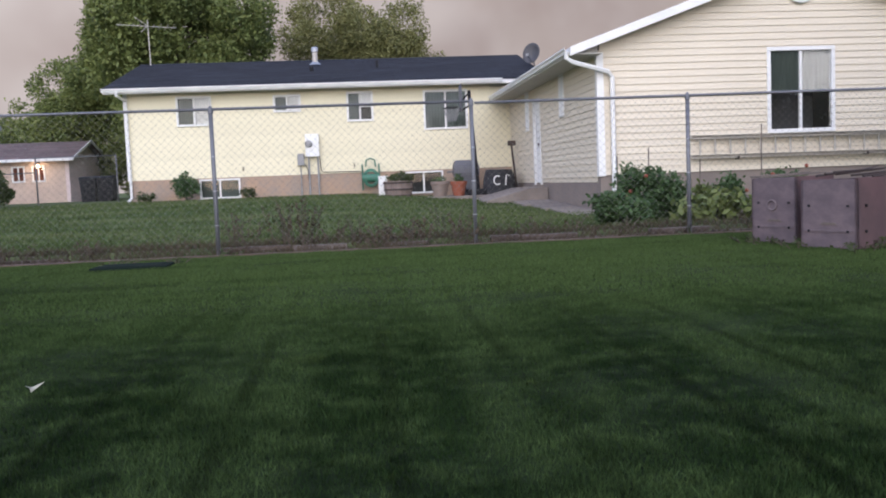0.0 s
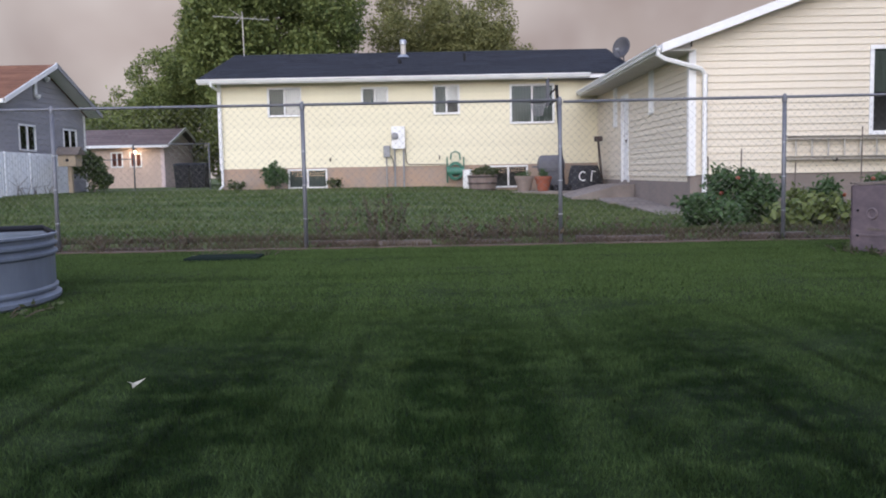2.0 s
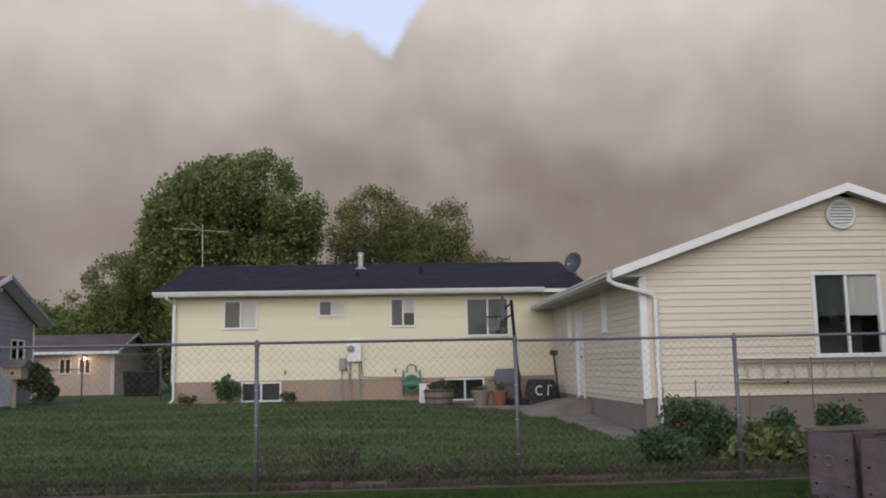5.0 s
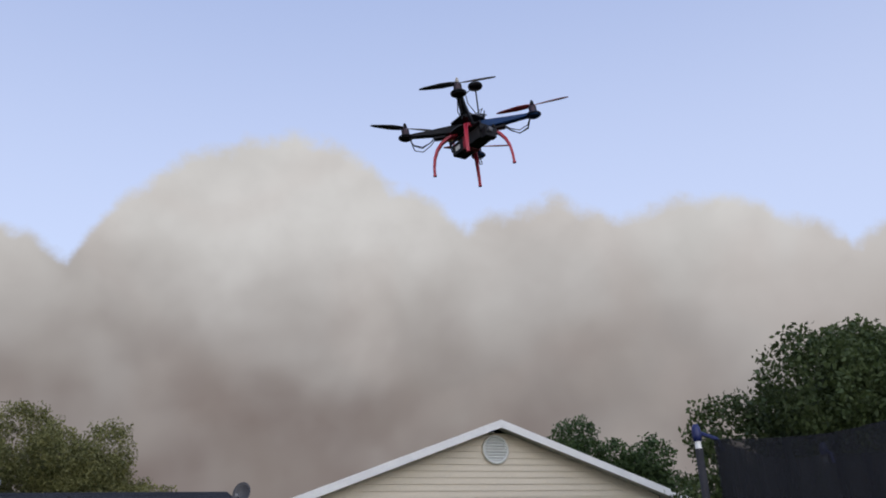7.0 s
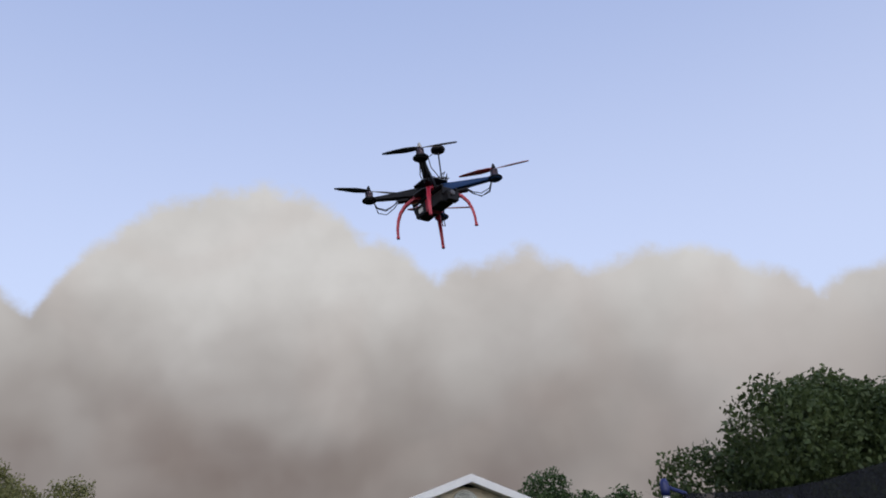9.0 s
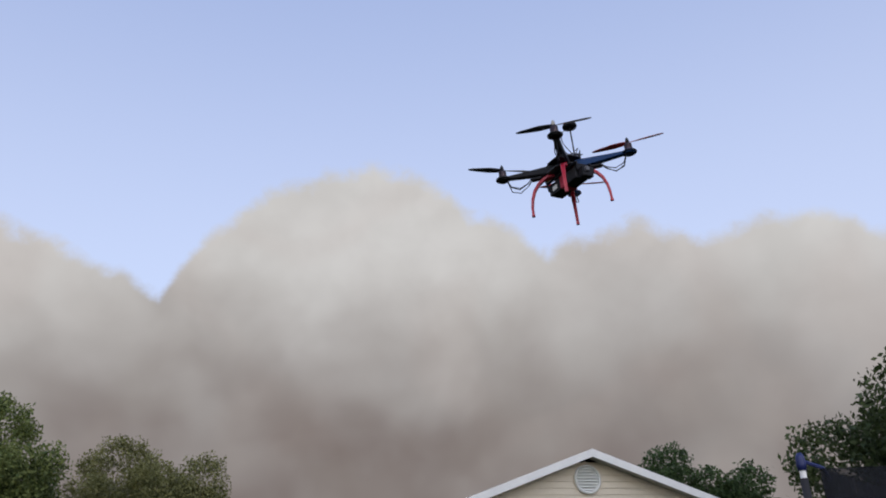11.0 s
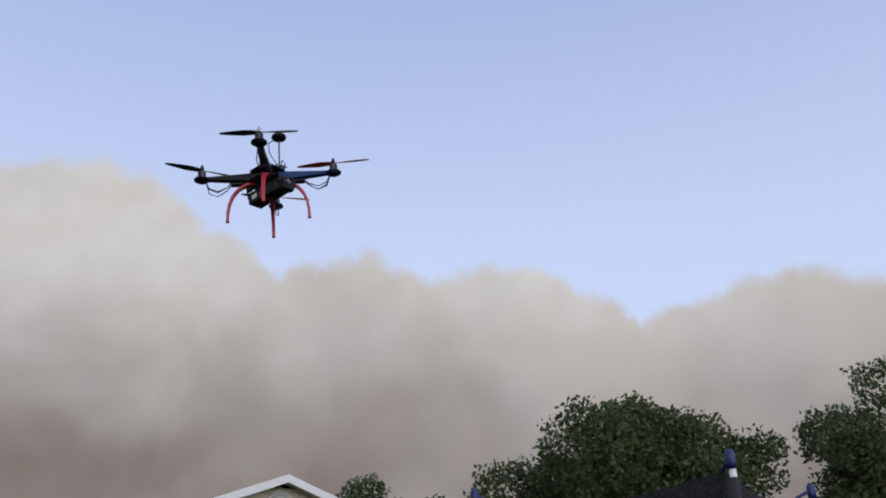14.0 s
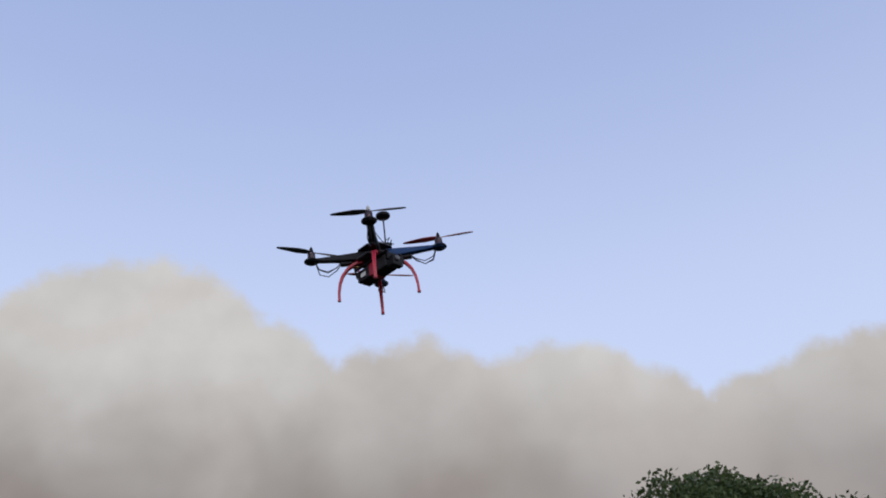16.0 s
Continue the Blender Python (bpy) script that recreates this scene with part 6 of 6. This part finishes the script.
pl = thing("porch_lamp", (-13.62, 39.9, 2.1), "small lit warm porch lamp on the shed", "lamp")
part("fitting", box(-13.68, 39.88, 2.14, -13.56, 40.0, 2.2, 0.01), M_IRON, pl)
part("bulb", lathe([(0.02, -0.06), (0.075, -0.03), (0.085, 0.03), (0.04, 0.08)], (-13.62, 39.86, 2.07), 12), M_LAMP, pl, "glowing bulb", smooth=True)
lamp = bpy.data.lights.new("porch_glow", "POINT")
lamp.energy, lamp.color, lamp.shadow_soft_size = 9, (1.0, 0.74, 0.50), 0.1
lo = new("porch_glow", lamp)
lo.location = (-13.62, 39.62, 2.03)
fence_line(-10.3, 30.0, -7.75, 30.0, [0, 2.55], 1.6, "far chain-link gate fence beside the house", 0.09, 0.0014, 0.42)
fence_line(-14.6, 33.0, -10.3, 30.0, [0, 1.6, 3.2], 1.15, "low chain-link fence before the shed", 0.09, 0.0014, 0.40)
for i, (x, y, s_) in enumerate(((-10.5, 36.5, 1.0), (-9.75, 36.2, 1.1))):
    wb = thing("wheelie_bin", (x, y, 0.45), "dark plastic wheeled rubbish bin", "bin", "rubbish bins")
    bm = prism([(x - 0.26, y - 0.30, 0.45), (x + 0.26, y - 0.30, 0.45), (x + 0.31, y - 0.36, 1.40), (x - 0.31, y - 0.36, 1.40)], (0, 0.65, 0))
    part("body", bm, M_BLACK, wb)
    part("lid", prism([(x - 0.33, y - 0.40, 1.40), (x - 0.33, y + 0.34, 1.40), (x - 0.33, y + 0.30, 1.50), (x - 0.33, y - 0.30, 1.46)], (0.66, 0, 0)), M_BLACK, wb)
    for sx in (-0.28, 0.24):
        part("wheel", sweep([(x + sx, y + 0.28, 0.55), (x + sx + 0.04, y + 0.28, 0.55)], 0.10, 14), M_BLACK, wb)

# ---- beyond the wing on the right ----
r2 = thing("far_house", (20, 25, 0.2), "grey house with white corner trim beyond the wing", "house")
part("wall", box(14.6, 24.0, 0, 23.0, 24.2, 3.1), M_GREYSIDE, r2)
part("wall", box(14.6, 24.2, 0, 14.8, 32.0, 3.1), M_GREYSIDE, r2)
part("wall", box(22.8, 24.2, 0, 23.0, 32.0, 3.1), M_GREYSIDE, r2)
part("corner_board", box(14.55, 23.96, 0.3, 14.72, 24.1, 3.1, 0.006), M_TRIM, r2)
for y0 in (23.4, 32.6):
    roof_slab((14.2, y0, 3.1), (14.2, 28.0, 4.3), (9.2, 0, 0), 0.05, 24, "roof", r2, M_BROWNROOF)
part("fascia", box(14.2, 23.36, 2.98, 23.4, 23.40, 3.13, 0.004), M_TRIM, r2)
cm = thing("camper_trailer", (15.6, 15.2, 0.0), "white camper trailer with a low roof rail", "trailer")
bm = box(13.9, 14.0, 0.45, 18.2, 16.0, 2.72, 0.16)
part("body", bm, M_TRIM, cm, smooth=False)
part("stripe", box(13.885, 13.99, 1.25, 18.1, 13.997, 1.40), M_GREYBOX, cm)
for x in (14.5, 16.3):
    part("window_pane", box(x, 13.975, 1.55, x + 0.9, 13.995, 2.1, 0.008), M_BLACK, cm)
part("roof_rail", sweep([(14.6, 14.4, 2.70), (14.6, 14.4, 2.88), (15.6, 14.4, 2.88), (15.6, 14.4, 2.70)], 0.03, 8), M_GREY, cm)
part("roof_rail", sweep([(14.6, 15.4, 2.70), (14.6, 15.4, 2.88), (15.6, 15.4, 2.88), (15.6, 15.4, 2.70)], 0.03, 8), M_GREY, cm)
for x in (15.6, 16.4):
    wh = part("wheel", sweep([(x, 13.98, 0.33), (x, 14.2, 0.33)], 0.33, 20), M_BLACK, cm)
    part("rim", sweep([(x, 13.96, 0.33), (x, 13.985, 0.33)], 0.18, 16), M_ALU, wh)


# ---- quadcopter ----
def quadcopter(at, yaw, tilt):
    q = thing("quadcopter", at, "dark quadcopter hovering on red curved landing legs", "drone")
    q.rotation_euler = (radians(tilt[0]), radians(tilt[1]), radians(yaw))
    A = 0.225
    def pt_(nm, bm, mat, parent=None, lab="", smooth=False):
        return part(nm, bm, mat, parent or q, lab, smooth, local=True)
    # two centre plates
    for z, s in ((0.0, 0.062), (0.036, 0.056)):
        bm = prism([(s * math.cos(a) * 1.15, s * math.sin(a) * 1.15, z) for a in (2 * math.pi * (k + 0.5) / 8 for k in range(8))], (0, 0, 0.003))
        pt_("centre_plate", bm, M_CARBON)
    for k in range(4):
        a = math.pi / 4 + k * math.pi / 2
        d, s = Vector((math.cos(a), math.sin(a), 0)), Vector((-math.sin(a), math.cos(a), 0))
        front = k in (0, 1)
        # arm: deep at the hub, slim at the motor, with a truss of cut-outs along it
        def sec(r, w, z0, z1):
            return [d * r + s * w + Vector((0, 0, z0)), d * r - s * w + Vector((0, 0, z0)), d * r - s * w + Vector((0, 0, z1)), d * r + s * w + Vector((0, 0, z1))]
        bm = bmesh.new()
        rows = [[bm.verts.new(c) for c in sec(*e)] for e in ((0.035, 0.021, 0.003, 0.034), (0.075, 0.017, 0.006, 0.034), (0.14, 0.012, 0.014, 0.034), (0.195, 0.011, 0.020, 0.033), (0.215, 0.014, 0.024, 0.032))]
        for p, r in zip(rows, rows[1:]):
            for t in range(4):
                bm.faces.new((p[t], p[(t + 1) % 4], r[(t + 1) % 4], r[t]))
        bm.faces.new(rows[0][::-1])
        bm.faces.new(rows[-1])
        bmesh.ops.bevel(bm, geom=list(bm.edges), offset=0.002, segments=1, affect="EDGES")
        arm = pt_("arm", bm, M_BLUE if front else M_BLACK, None, "blue nylon arm darkened as if backlit" if front else "black nylon arm")
        tip = d * A
        pt_("motor_mount", lathe([(0.020, 0.020), (0.022, 0.024), (0.022, 0.032), (0.019, 0.034)], tip, 18), M_BLUE if front else M_BLACK, arm)
        pt_("motor_ring", sweep([tip + Vector((0.024 * math.cos(t), 0.024 * math.sin(t), 0.026)) for t in (2 * math.pi * i / 18 for i in range(19))], 0.003, 6, closed=False), M_BLACK, arm)
        mo = pt_("motor", lathe([(0.013, 0.034), (0.014, 0.036), (0.014, 0.042), (0.0138, 0.043), (0.0138, 0.056), (0.012, 0.060), (0.004, 0.061)], tip, 20), M_MOTOR, None, "", True)
        pt_("prop_nut", lathe([(0.0075, 0.066), (0.0075, 0.070), (0.005, 0.080), (0.0015, 0.086)], tip, 12), M_ALU if k in (1, 3) else M_BLACK, mo)
        # two-bladed propeller at rest
        pa = radians(53 + (-14, 9, 21, -6)[k])
        bm = bmesh.new()
        for sg in (0, math.pi):
            e, f_ = Vector((math.cos(pa + sg), math.sin(pa + sg), 0)), Vector((-math.sin(pa + sg), math.cos(pa + sg), 0))
            prev = None
            for r, wd, tw in ((0.004, 0.005, 0.5), (0.02, 0.008, 0.45), (0.05, 0.0105, 0.34), (0.08, 0.009, 0.24), (0.11, 0.0065, 0.16), (0.126, 0.003, 0.1)):
                c = tip + e * r + Vector((0, 0, 0.0645))
                o1, o2 = f_ * wd + Vector((0, 0, wd * tw)), Vector((0, 0, 0.0009))
                now = [bm.verts.new(v_) for v_ in (c + o1 + o2, c - o1 + o2, c - o1 - o2, c + o1 - o2)]
                if prev:
                    for t in range(4):
                        bm.faces.new((prev[t], prev[(t + 1) % 4], now[(t + 1) % 4], now[t]))
                prev = now
            bm.faces.new(prev)
        pt_("propeller", bm, M_PROP if front else M_PROPD, mo, "red propeller" if front else "black propeller")
        # drooping motor leads
        for w, off in ((0.0, 0.0), (0.006, 0.008), (-0.006, 0.016)):
            pts = [d * 0.212 + s * w + Vector((0, 0, 0.020)), d * 0.200 + s * w * 2 + Vector((0, 0, -0.008 - off)), d * 0.170 + s * w + Vector((0, 0, -0.022 - off)), d * 0.140 + s * w + Vector((0, 0, -0.010 - off * 0.5)), d * 0.118 + s * w + Vector((0, 0, 0.010))]
            pt_("motor_lead", sweep(pts, 0.0019, 5), M_BLACK, arm)
        pt_("speed_controller", box(-0.02, -0.011, 0, 0.02, 0.011, 0.008, 0.002), M_BLACK, arm).matrix_basis = Matrix.Translation(d * 0.105 + Vector((0, 0, -0.004))) @ Matrix.Rotation(a, 4, "Z")
        # landing leg: a flat curved strap that bows out and down
        prof = [(0.052, 0.000), (0.078, -0.006), (0.102, -0.022), (0.120, -0.046), (0.131, -0.076), (0.136, -0.108), (0.137, -0.138)]
        bm = bmesh.new()
        last_ = None
        for i, (r, z) in enumerate(prof):
            j0, j1 = prof[max(i - 1, 0)], prof[min(i + 1, len(prof) - 1)]
            tn = Vector((j1[0] - j0[0], 0, j1[1] - j0[1])).normalized()
            nr = (d * -tn.z + Vector((0, 0, tn.x)))
            wd, th = 0.0085 - 0.0035 * i / 6, 0.0055 - 0.0012 * i / 6
            c = d * r + Vector((0, 0, z))
            now = [bm.verts.new(v_) for v_ in (c + s * wd + nr * th, c - s * wd + nr * th, c - s * wd - nr * th, c + s * wd - nr * th)]
            if last_:
                for t in range(4):
                    bm.faces.new((last_[t], last_[(t + 1) % 4], now[(t + 1) % 4], now[t]))
            else:
                bm.faces.new(now[::-1])
            last_ = now
        bm.faces.new(last_)
        bmesh.ops.bevel(bm, geom=list(bm.edges), offset=0.0012, segments=1, affect="EDGES")
        lg = pt_("landing_leg", bm, M_RED, None, "red curved nylon leg")
        pt_("leg_clamp", box(-0.014, -0.012, -0.008, 0.014, 0.012, 0.004, 0.002), M_RED, lg).matrix_basis = Matrix.Translation(d * 0.056) @ Matrix.Rotation(a, 4, "Z")
        pt_("foot", sweep([d * 0.137 + Vector((0, 0, -0.136)), d * 0.137 + Vector((0, 0, -0.142))], 0.0065, 8), M_RED, lg)
    # electronics between and on the plates
    pt_("flight_controller", box(-0.028, -0.022, 0.039, 0.028, 0.022, 0.058, 0.003), M_BLACK)
    pt_("receiver", box(-0.05, -0.012, 0.039, -0.031, 0.014, 0.052, 0.002), M_CARBON)
    pt_("power_module", box(-0.022, -0.02, 0.005, 0.024, 0.018, 0.030, 0.003), M_CARBON)
    pt_("status_led", box(0.030, -0.006, 0.042, 0.036, 0.002, 0.050, 0.001), M_LED_R, None, "red status light")
    pt_("status_led", box(-0.004, -0.032, 0.040, 0.002, -0.026, 0.045, 0.001), M_LED_G, None, "blue status light")
    rq = random.Random(3)
    for i in range(9):
        x0, y0 = rq.uniform(-0.04, 0.04), rq.uniform(-0.04, 0.04)
        pt_("wire", sweep([(x0, y0, 0.04), (x0 + rq.uniform(-0.02, 0.02), y0 + rq.uniform(-0.02, 0.02), 0.066 + rq.uniform(0, 0.014)), (x0 + rq.uniform(-0.04, 0.04), y0 + rq.uniform(-0.04, 0.04), 0.04)], 0.0016, 5), M_BLACK)
    # battery slung below on rails
    bt = pt_("battery", box(-0.076, -0.027, -0.062, 0.076, 0.027, -0.018, 0.005), M_DARK, None, "black battery pack")
    pt_("battery_strap", box(-0.010, -0.0285, -0.0635, 0.010, 0.0285, -0.0165, 0.002), M_RED, bt, "red strap")
    pt_("battery_label", box(-0.055, -0.0278, -0.050, -0.030, -0.0271, -0.034), M_CURTAIN, bt)
    for y in (-0.03, 0.03):
        pt_("rail", sweep([(-0.075, y, -0.012), (0.095, y, -0.012)], 0.005, 8), M_BLACK)
    # camera on its gimbal in front
    gm = pt_("gimbal", box(0.074, -0.024, -0.036, 0.084, 0.024, -0.008, 0.002), M_BLACK)
    pt_("gimbal_arm", sweep([(0.084, 0.026, -0.02), (0.10, 0.032, -0.03), (0.105, 0.028, -0.052)], 0.004, 6), M_BLACK, gm)
    cb = pt_("action_camera", box(0.088, -0.024, -0.070, 0.112, 0.022, -0.034, 0.003), M_BLACK)
    bm = lathe([(0.009, 0), (0.010, 0.004), (0.008, 0.009), (0.003, 0.009)], (0, 0, 0), 14)
    bmesh.ops.rotate(bm, cent=(0, 0, 0), matrix=Matrix.Rotation(radians(90), 3, "Y"), verts=bm.verts)
    bmesh.ops.translate(bm, vec=(0.112, -0.008, -0.047), verts=bm.verts)
    pt_("lens", bm, M_GREY, cb)
    # battery lead arching up at the back
    pt_("battery_lead", sweep([(-0.068, 0.008, -0.035), (-0.105, 0.012, -0.020), (-0.118, 0.016, 0.025), (-0.112, 0.018, 0.070), (-0.092, 0.016, 0.082), (-0.070, 0.010, 0.055), (-0.050, 0.006, 0.020)], 0.0042, 7), M_RED)
    pt_("battery_lead", sweep([(-0.068, -0.002, -0.035), (-0.110, 0.002, -0.018), (-0.125, 0.006, 0.028), (-0.117, 0.008, 0.076), (-0.094, 0.006, 0.088), (-0.070, 0.002, 0.058), (-0.050, -0.004, 0.020)], 0.0042, 7), M_BLACK)
    pt_("connector", box(-0.128, -0.002, 0.030, -0.112, 0.020, 0.056, 0.002), M_YELLOW, None, "yellow plug")
    # positioning puck on its mast
    ms = pt_("antenna_mast", sweep([(0.02, 0.034, 0.038), (0.02, 0.034, 0.182)], 0.0028, 8), M_BLACK)
    pt_("antenna_puck", lathe([(0.006, 0.178), (0.024, 0.181), (0.0265, 0.186), (0.025, 0.192), (0.010, 0.195)], (0.02, 0.034, 0), 24), M_BLACK, ms, "", True)
    pt_("mast_base", lathe([(0.012, 0.039), (0.011, 0.044), (0.005, 0.050)], (0.02, 0.034, 0), 12), M_BLACK, ms)
    pt_("antenna_cable", sweep([(0.010, 0.024, 0.180), (-0.012, 0.012, 0.168), (-0.010, 0.016, 0.128), (0.012, 0.030, 0.078), (0.016, 0.032, 0.045)], 0.0018, 6), M_BLACK, ms)
    for i in range(3):
        pt_("cable_loop", sweep([(0.03 + 0.018 * math.cos(t), 0.03 + 0.004 * i, 0.050 + 0.016 * math.sin(t)) for t in (math.pi * k / 8 for k in range(9))], 0.0014, 5), M_BLACK)
    return q


quadcopter((1.37, 2.33, 2.925), -79, (2, -2))
